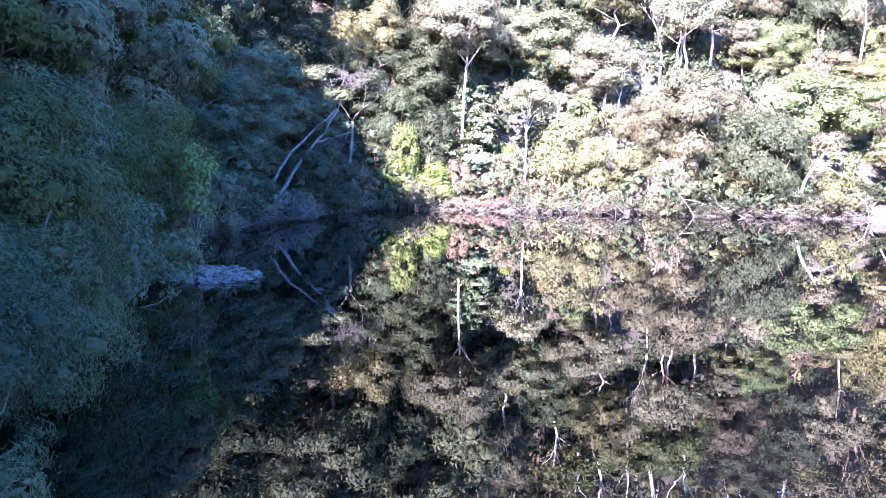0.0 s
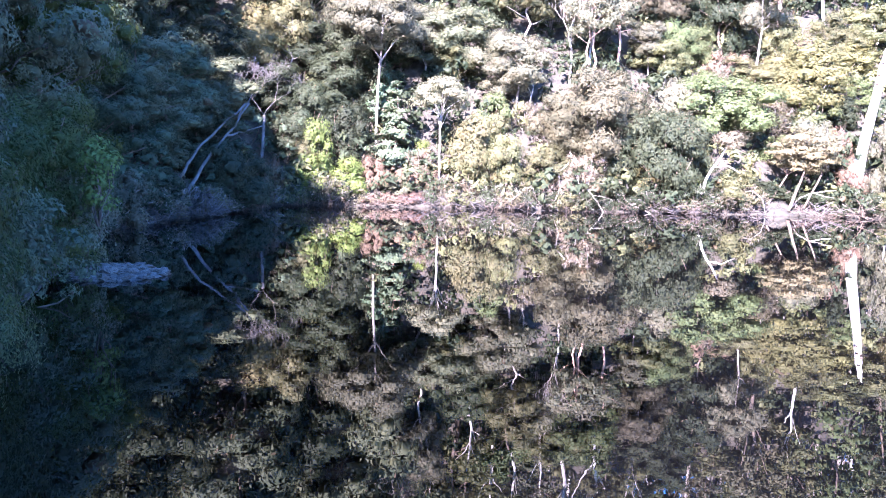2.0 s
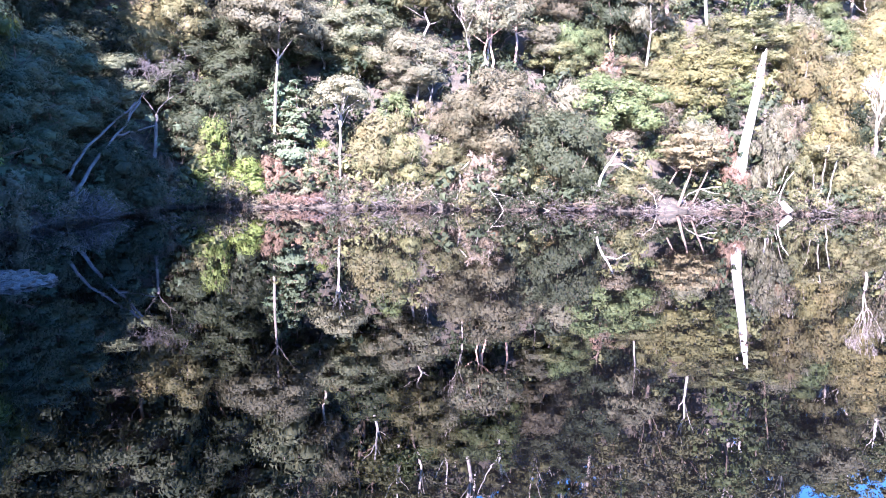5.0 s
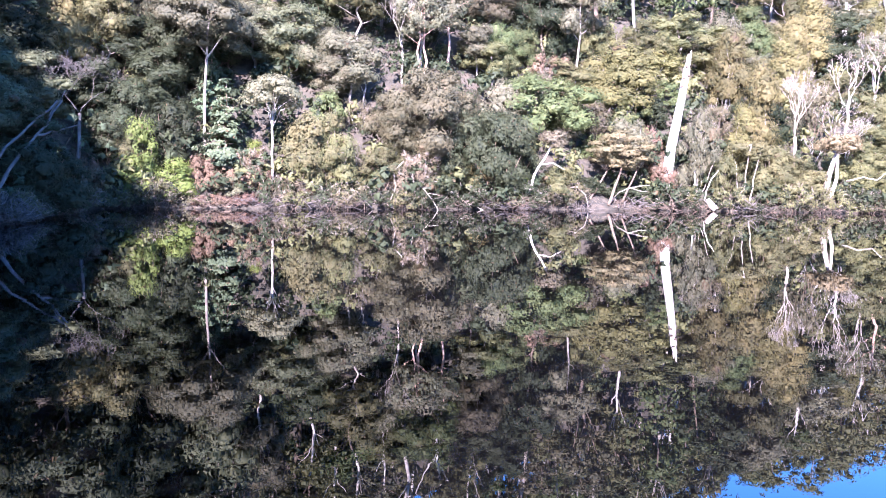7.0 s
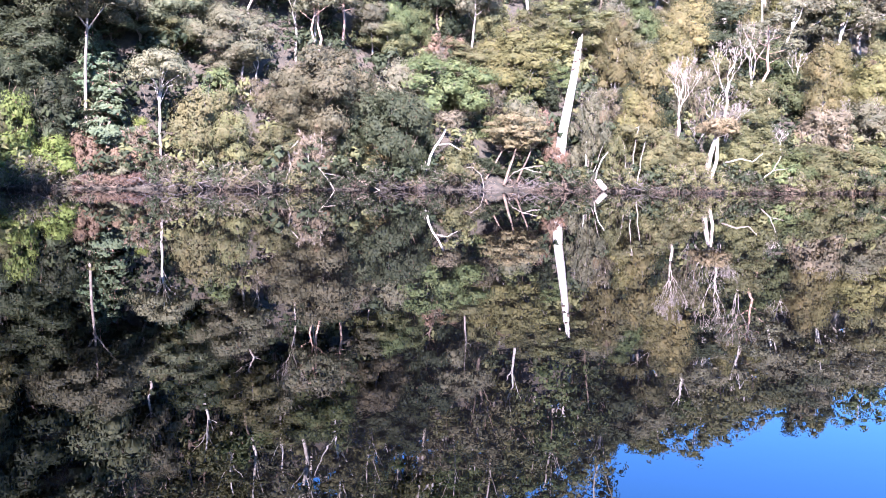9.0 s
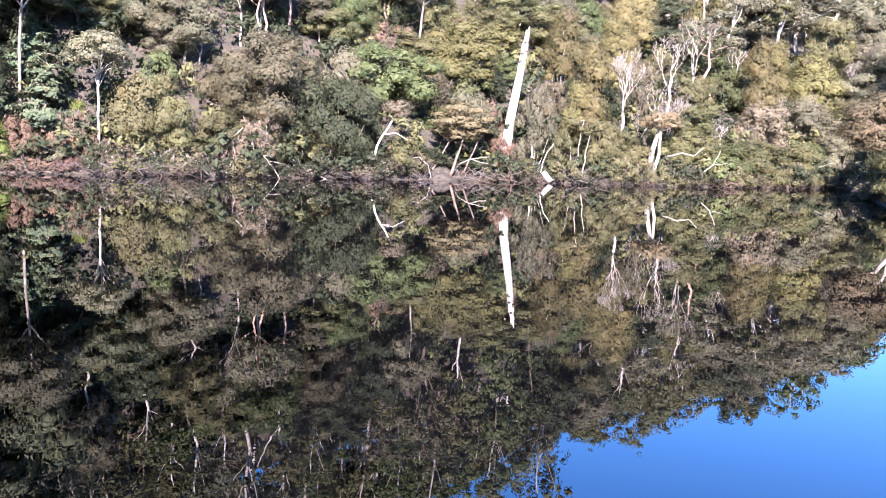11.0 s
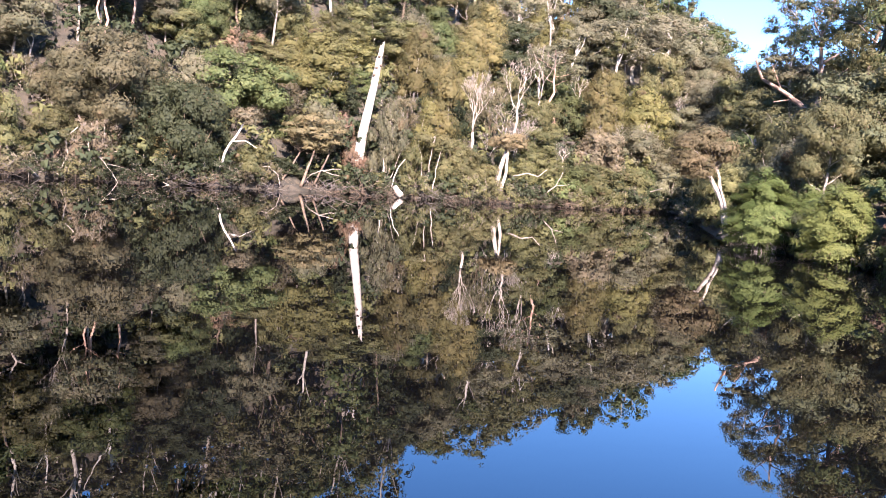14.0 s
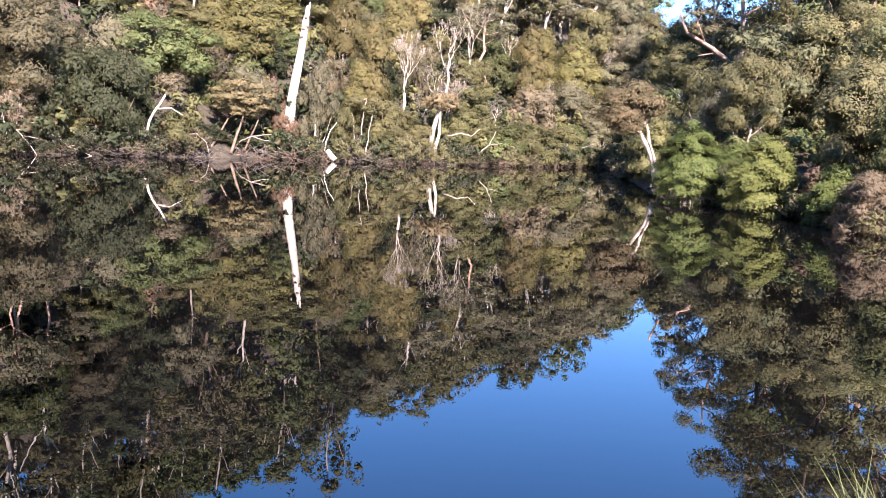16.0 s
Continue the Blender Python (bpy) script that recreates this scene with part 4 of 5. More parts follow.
def tiered_tree(seed, base, h, w, leaf="blue"):
    """Flat layers of foliage on level boughs, narrowing upwards."""
    rnd, rng = random.Random(seed), np.random.default_rng(seed)
    th = plant("tiered_tree", "blue-green tree with flat tiers of foliage on level boughs", "tree")
    th.location = base
    taken.append((base.x, base.y, w * 0.45))
    s = Shape()
    s.limb(rnd, (0, 0, -0.3), (0.1, 0, h), 0.1, 0.02, 0.01, 8, 6)
    P, O = [], []
    tiers = 11
    for i in range(tiers):
        k = i / (tiers - 1)
        z = h * (0.12 + 0.86 * k)
        reach = w / 2 * (1.02 - 0.86 * k) * rnd.uniform(0.8, 1.1)
        for j in range(7 if k < 0.7 else 5):
            a = j * 2 * math.pi / (7 if k < 0.7 else 5) + i * 0.7 + rnd.uniform(-0.3, 0.3)
            ln = reach * rnd.uniform(0.65, 1.1)
            z = h * (0.12 + 0.86 * k) + rnd.uniform(-0.3, 0.3) * (1 - k)
            e = Vector((math.cos(a) * ln, math.sin(a) * ln, z - 0.12 * ln + rnd.uniform(-0.2, 0.25)))
            s.tube([Vector((0, 0, z)), Vector((e.x * 0.5, e.y * 0.5, z + 0.03)), e], [0.03, 0.02, 0.006], 4)
            n = int(75 * ln)
            t = rng.uniform(0.2, 1.08, (n, 1))
            spread = 0.28 * ln * (1.1 - t * 0.6)
            side = np.array([-math.sin(a), math.cos(a), 0])
            P.append(np.array([[0, 0, z]]) * (1 - t) + np.array([e]) * t + side * rng.normal(0, 0.6, (n, 1)) * spread + rng.normal(0, 0.07, (n, 3)))
            O.append(np.tile([math.cos(a) * 0.4, math.sin(a) * 0.4, 0.35], (n, 1)))
    part("trunk", s.mesh("trunk", BARK["salmon"]), th)
    P, O = np.concatenate(P), np.concatenate(O)
    part("crown", leaves_mesh("crown", LEAF[leaf], P, O, rng.uniform(0.6, 1.3, len(P)) * 0.24, 0.5, 0.1, rng), th)


shaped_tree("tall_gum_tree", "tall gum with a slim pale trunk and broad grey-green crown", 68, at(1.1, 50.8),
            [([at(1.1, 50.8, 1.0), at(1.15, 51, 4.0), at(1.3, 51.2, 8.2), at(1.5, 51.4, 11.0)], 0.11, 0.06), ([at(1.25, 51.1, 8.6), at(2.2, 51.2, 9.9), at(3.2, 51.4, 11.2)], 0.05, 0.02),
             ([at(1.3, 51.1, 9.0), at(0.4, 51.4, 10.2), at(-0.9, 51.6, 11.6)], 0.05, 0.02)],
            (at(1.3, 51.6, 11.4), 7.4, 5.2, 60, 0.72, 620, 0.75), "grey", "twig", 0.15)
tiered_tree(31, at(2.5, 49.9), 5.4, 3.8)
tiered_tree(32, at(1.6, 52.5), 4.6, 2.8)

# the two trunks that lean over in the shaded corner, with a bleached one behind
shaped_tree("leaning_tree", "grey dead tree leaning over the water's edge", 41, at(-12.1, 35.5, 0.3),
            [([at(-12.1, 35.5, 0.5), at(-10.6, 37.7, 2.1), at(-9.0, 40, 3.63), at(-7.5, 43, 5.36)], 0.095, 0.04), ([at(-9.0, 40, 3.6), at(-7.8, 41, 3.85), at(-6.6, 42, 4.2)], 0.06, 0.02),
             ([at(-8.3, 41.5, 4.5), at(-7.3, 42.4, 5.8)], 0.03, 0.01)], bark="weathered")
shaped_tree("leaning_tree", "second grey dead trunk leaning beside the first", 42, at(-12.9, 35, 0.2),
            [([at(-12.9, 35, 0.4), at(-12.0, 36, 1.65), at(-11.2, 37, 2.5), at(-9.4, 40, 4.0), at(-7.8, 42.5, 5.3)], 0.08, 0.04)], bark="weathered")


def bare_thing(seed, base, h, r, label, bark, depth, share, lean=(0, 0), spread=0.5, name="bare_tree", limb=0.45, reach=0.3):
    th = bare_tree(seed, label, h, r, bark, depth, name, share, lean, spread, limb, reach)
    th.location = base
    taken.append((base.x, base.y, 0.9))
    return th


bare_thing(51, at(-6.8, 49), 5.6, 0.12, "pale dead trunk with a grey haze of bare twigs", "weathered", 7, 0.5, (0.09, 0), 1.15, limb=0.2, reach=0.42)
bare_thing(52, at(40.7, 63.3), 7.4, 0.13, "bleached bare tree with many fine upright twigs", "pale", 7, 0.42, (0.03, 0), 0.42)
bare_thing(53, at(43.6, 64.5), 6.0, 0.12, "twisted bleached bare tree", "pale", 6, 0.3, (0.15, 0), 0.8)
bare_thing(54, at(34.7, 62.5), 2.6, 0.07, "small grey bare tree with fine twigs", "pale", 6, 0.2, (0.1, 0), 0.6)

# flat-topped tea-tree on dark leaning stems beside the dead trunk
shaped_tree("layered_tree", "flat-topped olive tea-tree on several dark leaning stems", 61, at(29.2, 55.8),
            [([at(27.6, 55.6, 0.3), at(28.2, 55.8, 1.3), at(28.9, 56.2, 2.6)], 0.1, 0.05), ([at(29.1, 55.6, 0.3), at(29.5, 55.8, 1.6), at(29.9, 56.4, 3.0)], 0.12, 0.05),
             ([at(30.0, 55.9, 0.5), at(30.6, 56, 1.9), at(31.0, 56.5, 3.0)], 0.08, 0.04)],
            ((at(29.8, 56.6, 3.95)), 4.7, 3.1, 46, 0.6, 360, 0.32), "tan", "brown", 0.17)
shaped_tree("leaning_gum", "small pale gum leaning out with a straw-grey crown", 62, at(23.5, 52.5),
            [([at(23.5, 52.4, 1.1), at(24.1, 52.5, 2.6), at(24.8, 52.7, 3.65), at(25.2, 52.9, 4.4)], 0.085, 0.045), ([at(24.3, 52.6, 2.9), at(25.2, 52.4, 3.0), at(26.0, 52.3, 2.6)], 0.05, 0.015)],
            (at(25.3, 52.9, 4.5), 2.1, 1.3, 20, 0.36, 520, 0.6), "straw", "white", 0.14)
shaped_tree("forked_gum", "thick pale forked gum trunk with an olive crown", 63, at(42.7, 62.4),
            [([at(42.6, 62.3, 0.9), at(42.9, 62.4, 2.6), at(43.25, 62.5, 4.1)], 0.24, 0.13), ([at(43.1, 62.1, 1.0), at(43.35, 62.2, 2.4), at(43.3, 62.4, 4.0)], 0.14, 0.09)],
            (at(43.4, 62.8, 4.7), 3.6, 1.5, 28, 0.55, 380, 0.5), "tan", "pale", 0.16)
shaped_tree("slim_gum", "clump of slim white gum stems with a thin crown", 64, at(37.9, 59.2),
            [([at(37.8, 59.1, 0.5), at(37.9, 59.3, 2.5), at(38.2, 59.7, 4.6)], 0.05, 0.02), ([at(38.3, 59.2, 0.4), at(38.4, 59.4, 2.2), at(38.8, 59.7, 4.0)], 0.045, 0.015),
             ([at(37.6, 59.2, 0.6), at(37.4, 59.3, 2.0), at(37.3, 59.5, 3.2)], 0.04, 0.015)],
            (at(38.1, 59.7, 4.3), 2.6, 1.9, 20, 0.42, 330, 0.6), "olive", "pale", 0.17)
shaped_tree("slim_gum", "slim pale sapling on the bank", 65, at(34.6, 58.4), [([at(34.6, 58.4, 0.6), at(34.75, 58.6, 2.0), at(34.7, 58.9, 3.6)], 0.07, 0.03)], None, bark="white")
shaped_tree("leaning_tea_tree", "rounded olive tea-tree on white leaning stems at the water", 66, at(58.5, 45.2),
            [([at(58.5, 45.0, 0.5), at(58.0, 45.2, 1.9), at(57.1, 45.8, 3.1)], 0.2, 0.1), ([at(58.4, 45.1, 0.6), at(57.9, 45.4, 2.2), at(57.5, 45.8, 3.5)], 0.13, 0.07),
             ([at(58.6, 44.9, 0.6), at(58.2, 45, 1.8), at(57.8, 45.3, 2.6)], 0.1, 0.04)],
            (at(56.5, 46.2, 4.35), 3.4, 2.9, 54, 0.66, 560, 0.62), "tan", "pale", 0.13)
shaped_tree("tea_tree", "dull olive-brown tea-tree with a pale forked trunk", 67, at(60.3, 54.0),
            [([at(60.3, 54, 1.9), at(60.1, 54, 3.9), at(59.6, 54.2, 5.8)], 0.16, 0.08), ([at(60.0, 54, 4.6), at(60.6, 54.2, 5.5), at(61.1, 54.3, 5.7)], 0.06, 0.02), ([at(59.9, 54, 5.0), at(59.3, 54, 5.8), at(58.9, 54, 6.2)], 0.06, 0.02)],
            (at(59.4, 55, 7.3), 4.4, 2.8, 48, 0.6, 480, 0.6), "olive", "white", 0.14)

# the tall gums on the low point, one of them half fallen
shaped_tree("fallen_gum", "half-fallen gum with a long salmon-barked trunk and rusty foliage", 71, at(63.1, 62),
            [([at(63.1, 62, 7.6), at(62.0, 62, 8.9), at(60.9, 62, 9.7), at(59.6, 62, 10.5), at(59.0, 62, 12.2)], 0.22, 0.06), ([at(60.9, 62, 9.6), at(60.2, 61.5, 11.2)], 0.06, 0.02),
             ([at(61.6, 62, 9.2), at(60.4, 61.8, 8.9)], 0.05, 0.02)],
            (at(60.2, 62, 11.3), 3.6, 2.6, 16, 0.45, 260, 0.6), "brown", "salmon", 0.14)


def tall_gum(seed, az, d, h, crown_from, w, leaf="dark", bark="salmon", r=0.24):
    th = tree(seed, leaf, "tall gum tree standing against the sky", h, w, crown_from, r, 0.2, 20, bark=bark, limbs=11, lean=0.05, open_crown=0.45, flat=0.8, clump=0.62, name="tall_gum_tree")
    x, y = polar(az, d)
    th.location = (x, y, ground_z(x, y) - 0.2)
    taken.append((x, y, 1.2))


tall_gum(401, 63.0, 80, 22, 0.4, 8, "fresh", r=0.3)
tall_gum(402, 64.3, 84, 20, 0.4, 7.5, "fresh", "brown", r=0.3)
tall_gum(403, 65.6, 82, 22, 0.4, 8, "fresh", "brown", r=0.3)
tall_gum(404, 66.6, 74, 23, 0.35, 8, "fresh", r=0.3)
tall_gum(405, 68.2, 70, 24, 0.35, 8.5, "fresh", "brown", r=0.3)
tall_gum(406, 70.5, 60, 22, 0.3, 8.5, "fresh")
tall_gum(407, 60.6, 92, 15, 0.4, 6, "dark", "brown")
tall_gum(408, 72.5, 52, 20, 0.3, 8, "grey")
tall_gum(409, 76.5, 50, 19, 0.3, 8, "fresh")
tall_gum(410, 61.8, 88, 19, 0.45, 6.5, "grey", "pale")
tall_gum(413, 74.0, 50, 18, 0.25, 7, "fresh", "brown")


def spray_bush(name, label, seed, az, d, z0, w, h, leaf="spray", tiers=15, leaf_size=0.1):
    """A bush of fans of foliage on outspread boughs, over a skirt of dead brown twigs."""
    rnd, rng = random.Random(seed), np.random.default_rng(seed)
    th = plant(name, label, "shrub")
    th.location = at(az, d, z0)
    taken.append((th.location.x, th.location.y, w * 0.45))
    s, dead = Shape(), Shape()
    P, O = [], []
    for i in range(tiers):
        k = i / (tiers - 1)
        reach = w / 2 * (0.95 * math.sin(math.pi * (0.3 + 0.62 * k)) + 0.12)
        n = max(4, int(9 * reach / (w / 2)) + 1)
        for j in range(n):
            a = j * 2 * math.pi / n + i * 0.9 + rnd.uniform(-0.35, 0.35)
            ln = reach * rnd.uniform(0.7, 1.15)
            z = h * (0.08 + 0.78 * k) + rnd.uniform(-0.12, 0.12) * h * 0.5
            rise = 0.32 * ln * (0.3 + k)
            out = Vector((math.cos(a), math.sin(a), 0))
            e = out * ln + Vector((0, 0, z + rise - 0.14 * ln))
            m = out * ln * 0.55 + Vector((0, 0, z + rise * 0.8))
            s.tube([Vector((out.x * 0.05, out.y * 0.05, z - 0.1 * h)), m, e], [0.022, 0.014, 0.005], 3)
            cnt = int(330 * ln)
            t = rng.uniform(0.3, 1.1, (cnt, 1))
            spine = np.array([m]) * (1 - np.abs(t - 0.55)) + np.array([e]) * np.clip(t - 0.55, 0, 1) * 2.2 * 0.45 + np.array([out * ln]) * (t - 0.55) * 0.55
            spine[:, 2:3] = z + rise * np.sin(np.clip(t, 0, 1) * 2.0) - 0.14 * ln * t * t
            spine[:, :2] = np.array([[out.x, out.y]]) * ln * t
            side = np.array([-math.sin(a), math.cos(a), 0])
            P.append(spine + side * rng.normal(0, 0.2, (cnt, 1)) * ln * (1.15 - 0.7 * t) + rng.normal(0, 0.075, (cnt, 3)))
            O.append(np.tile([out.x * 0.8, out.y * 0.8, 0.75], (cnt, 1)))
    for _ in range(int(90 * w)):
        a, r = rnd.uniform(0, 6.28), w / 2 * rnd.uniform(0.3, 0.92)
        u = Vector((math.cos(a), math.sin(a), 0))
        z = h * rnd.uniform(0.05, 0.3)
        dead.tube([u * r * 0.3 + Vector((0, 0, z)), u * r + Vector((0, 0, z * rnd.uniform(0.5, 1.0))), u * r * 1.08 + Vector((rnd.uniform(-0.1, 0.1), rnd.uniform(-0.1, 0.1), z * 0.3))], [0.012, 0.009, 0.004], 3)
    part("stem", s.mesh("stem", BARK["brown"]), th)
    ob = part("dead_twig", dead.mesh("dead_twig", BARK["pale"]), th, "dry brown hanging twigs")
    ob["kind"] = "stuff"
    P, O = np.concatenate(P), np.concatenate(O)
    part("crown", leaves_mesh("crown", LEAF[leaf], P, O, rng.uniform(0.6, 1.35, len(P)) * leaf_size, 0.4, -0.1, rng, [(Vector((0, 0, h * q)), w * 0.3 * r, 0.7) for q, r in ((0.3, 1.0), (0.5, 1.0), (0.7, 0.7))], 0.9), th)
    return th


def twig_heap(seed, az, d, w, h, n=260):
    """A dome of fine grey dead twigs that hang down to the water."""
    rnd = random.Random(seed)
    th = plant("twig_heap", "grey heap of fine dead twigs hanging to the water", "dead wood")
    th.location = at(az, d, 0.1)
    s = Shape()
    for _ in range(n):
        a, q = rnd.uniform(0, 6.28), rnd.uniform(0.4, 1.0)
        u = Vector((math.cos(a), math.sin(a), 0))
        z = h * rnd.uniform(0.35, 1.0)
        s.tube([u * w * 0.06 + Vector((0, 0, z * 0.75)), u * w * 0.28 * q + Vector((rnd.uniform(-0.25, 0.25), rnd.uniform(-0.2, 0.2), z * rnd.uniform(0.8, 1.15))), u * w * 0.42 * q + Vector((0, 0, z * 0.7)), u * w * 0.5 * q + Vector((rnd.uniform(-0.1, 0.1), 0, z * rnd.uniform(0.0, 0.4)))], [0.02, 0.016, 0.012, 0.006], 3)
    ob = part("twig", s.mesh("twig", BARK["weathered"]), th)
    ob["kind"] = "stuff"


# ---- near bushes with fine leaves ----
def near_bush(name, label, seed, az, d, z0, w, h, leaf, leaf_size=0.09, per=900, clumps=46, aspect=0.28, droop=0.1, bark="brown", upright=0.0, skirt=0.05, core=0.7, mess=0.4):
    th = shrub(seed, leaf, label, w, h, leaf_size, per, name, bark, clumps, droop, aspect, upright, skirt, core=core, mess=mess)
    th.location = at(az, d, z0)
    taken.append((th.location.x, th.location.y, w * 0.4))
    return th


near_bush("tea_tree_bush", "fine-leaved grey-green tea-tree hanging over the water", 501, -31.0, 8.8, 0.12, 3.0, 1.55, "shade", 0.05, 900, 40, aspect=0.25, droop=-0.8, mess=0.6)
near_bush("tea_tree_bush", "low grey tea-tree bush at the water's edge", 502, -33.5, 7.2, 0.1, 2.4, 1.2, "shade", 0.048, 900, 30, aspect=0.25, droop=-0.8, mess=0.6)
near_bush("wattle_shrub", "pale blue-green wattle shrub drooping to the water", 503, -22.6, 14.2, 0.1, 2.2, 1.7, "wattle", 0.075, 1500, 36, aspect=0.5, droop=0.3)
near_bush("tea_tree_bush", "tall dark olive tea-tree bush in shade", 504, -28.0, 11.2, 0.2, 2.7, 3.1, "moss", 0.072, 900, 52, aspect=0.25, droop=-0.7, mess=0.6)
near_bush("tea_tree_bush", "dark green rounded tea-tree in shade", 505, -20.4, 18.4, 0.2, 2.3, 3.3, "moss", 0.09, 900, 30, aspect=0.25, droop=-0.7, mess=0.6)
near_bush("tea_tree_bush", "dark green upright tea-tree in shade", 506, -23.4, 16.5, 0.2, 2.2, 2.9, "moss", 0.09, 900, 40, aspect=0.25, droop=-0.7, mess=0.6)
near_bush("lime_climber", "bright lime-green leafy climber among dark bushes", 507, -17.1, 17.2, 1.35, 0.68, 1.45, "lime", 0.075, 900, 24, aspect=0.6)
near_bush("grey_shrub", "soft grey-olive shrub by the gravel spit", 508, -18.6, 18.6, 0.15, 1.6, 1.9, "grey", 0.08, 1100, 30, aspect=0.45)
near_bush("tea_tree_bush", "low fine-leaved tea-tree beside the near bank", 515, -30.0, 4.4, 0.3, 0.9, 0.55, "shade", 0.04, 900, 26, aspect=0.25, droop=-0.8, mess=0.3)
near_bush("wattle_shrub", "pale blue-green wattle sprays rising over the dark bushes", 516, -25.3, 13.2, 2.0, 1.6, 1.5, "wattle", 0.08, 1100, 24, aspect=0.5, droop=0.3, skirt=0.0)
near_bush("grey_shrub", "grey twiggy shrub on the shaded bank", 509, -16.6, 28.5, 0.15, 2.6, 1.7, "grey", 0.14, 500, 34)
near_bush("wattle_shrub", "pale blue-green wattle sprays in shade", 510, -24.3, 12.4, 0.5, 1.4, 2.0, "wattle", 0.08, 1100, 24, aspect=0.5, droop=0.4)
near_bush("wattle_shrub", "blue-green wattle at the water's edge in shade", 511, -15.6, 31.6, 0.2, 2.4, 2.0, "wattle", 0.17, 300, 34, droop=0.3)
near_bush("dark_shrub", "shrub on the shaded bank, shade put into its dark leaves", 512, -9.6, 40.0, 0.2, 4.0, 3.2, "dark", 0.18, 300, 40)
near_bush("dry_bush", "dry straw-brown grassy bush over the bank", 525, 71.8, 28.8, -0.1, 2.2, 2.0, "straw", 0.15, 420, 36, aspect=0.15)
spray_bush("green_spray_bush", "lush green bush with layered sprays over the water", 521, 60.6, 36.8, -0.1, 2.6, 3.7)
spray_bush("green_spray_bush", "broad lush green bush with layered sprays over the water", 522, 65.3, 34.4, -0.15, 2.9, 3.2)
spray_bush("green_spray_bush", "green spray bush growing behind the waterside ones", 535, 63.6, 39.5, 0.6, 2.0, 2.2)
spray_bush("green_spray_bush", "small green spray bush at the water's edge", 524, 69.8, 30.6, -0.1, 2.0, 2.2, tiers=9)
twig_heap(541, -11.2, 35.9, 3.4, 1.15, 170)
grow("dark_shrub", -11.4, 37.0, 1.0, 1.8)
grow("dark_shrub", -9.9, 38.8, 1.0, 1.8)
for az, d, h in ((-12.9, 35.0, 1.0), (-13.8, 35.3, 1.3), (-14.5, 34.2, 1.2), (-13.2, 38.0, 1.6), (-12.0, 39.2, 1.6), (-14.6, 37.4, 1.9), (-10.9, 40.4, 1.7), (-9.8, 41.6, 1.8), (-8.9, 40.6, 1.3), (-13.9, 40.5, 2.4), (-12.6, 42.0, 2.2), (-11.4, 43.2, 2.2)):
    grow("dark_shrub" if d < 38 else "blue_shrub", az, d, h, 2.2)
twig_heap(542, -9.6, 38.9, 2.0, 0.8, 140)
near_bush("olive_bush", "tall olive-yellow bush on the near point", 527, 70.8, 34.5, 0.8, 3.2, 5.2, "fresh", 0.11, 620, 50, aspect=0.5)
near_bush("green_bush", "rounded green bush on the near point", 528, 73.8, 30.5, 0.8, 3.0, 4.2, "green", 0.11, 620, 50, aspect=0.5)
grow("fresh_tree", 64.2, 40.5, 5.2, 3.0)
grow("blue_tree", 66.0, 45.0, 6.6, 4.6)
grow("fresh_tree", 69.0, 44.0, 6.4, 4.6)
near_bush("rusty_fern", "rust-red dead fern clump", 526, 68.3, 32.0, 0.8, 0.9, 1.2, "rust", 0.12, 500, 16)
for az, d, h, w in ((-17.5, 31.5, 6.5, 5), (-15.2, 36.5, 5.5, 4.6), (-20.5, 27.5, 8, 5), (-13, 40, 5, 4.6), (-23, 25, 8, 5), (-26, 23, 8, 5), (-29, 21, 8, 5)):
    grow("corner_tree", az, d, h, w)
for az, d, h, w in ((67.6, 54, 8, 6), (70.2, 50, 9, 6), (72.8, 46, 9, 6), (64.9, 58, 6, 5)):
    grow("fresh_tree", az, d, h, w)
# dark leaves fill these two gaps in place of the shadow there
near_bush("dark_shrub", "shrub darkened to stand for the shadow between the spray bushes", 532, 62.9, 36.6, -0.1, 1.6, 1.8, "dark", 0.15, 380, 20)
near_bush("dark_shrub", "shrub darkened to stand for the shadow under the near point", 533, 68.0, 32.9, -0.1, 1.6, 1.6, "dark", 0.15, 380, 20)
near_bush("olive_bush", "olive bush behind the leaning tea-tree", 534, 58.9, 49.5, 0.2, 3.6, 3.6, "fresh", 0.15, 260, 34)
for az, d, h, w in ((56.9, 92, 9, 6), (57.7, 88, 8, 5), (58.3, 82, 7, 5)):
    grow("grey_tree", az, d, h, w)
# unseen trees beside and behind the eye, added to shade the near left
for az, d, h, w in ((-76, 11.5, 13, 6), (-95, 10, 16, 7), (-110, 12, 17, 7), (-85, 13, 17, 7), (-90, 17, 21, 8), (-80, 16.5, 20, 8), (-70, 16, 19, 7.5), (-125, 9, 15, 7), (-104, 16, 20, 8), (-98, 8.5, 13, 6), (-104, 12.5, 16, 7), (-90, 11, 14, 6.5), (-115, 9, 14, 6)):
    grow("unseen_shade_tree", az, d, h, w)
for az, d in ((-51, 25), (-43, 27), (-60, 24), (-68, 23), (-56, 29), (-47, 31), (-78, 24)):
    grow("unseen_shade_tree", az, d, 25.5 - at(az, d).z, 8)   # unseen tree line added on the hill above the inlet to cast shade
for seed, az, d, leaf in ((414, 66.4, 51, "olive"), (415, 67.9, 48, "green"), (416, 69.6, 45, "olive")):
    tall_gum(seed, az, d, 15, 0.25, 7, leaf, "brown", 0.2)
line = random.Random(77)
for i in range(15):
    az, d, kind = 56.8 + i * 0.55, line.uniform(88, 108), line.choice(("grey_tree", "olive_tree", "olive_tree", "grey_tree"))
    grow(kind, az, d, max(4.0, 2.4 + d * line.uniform(0.125, 0.165) - at(az, d).z), line.uniform(4.6, 6.5))
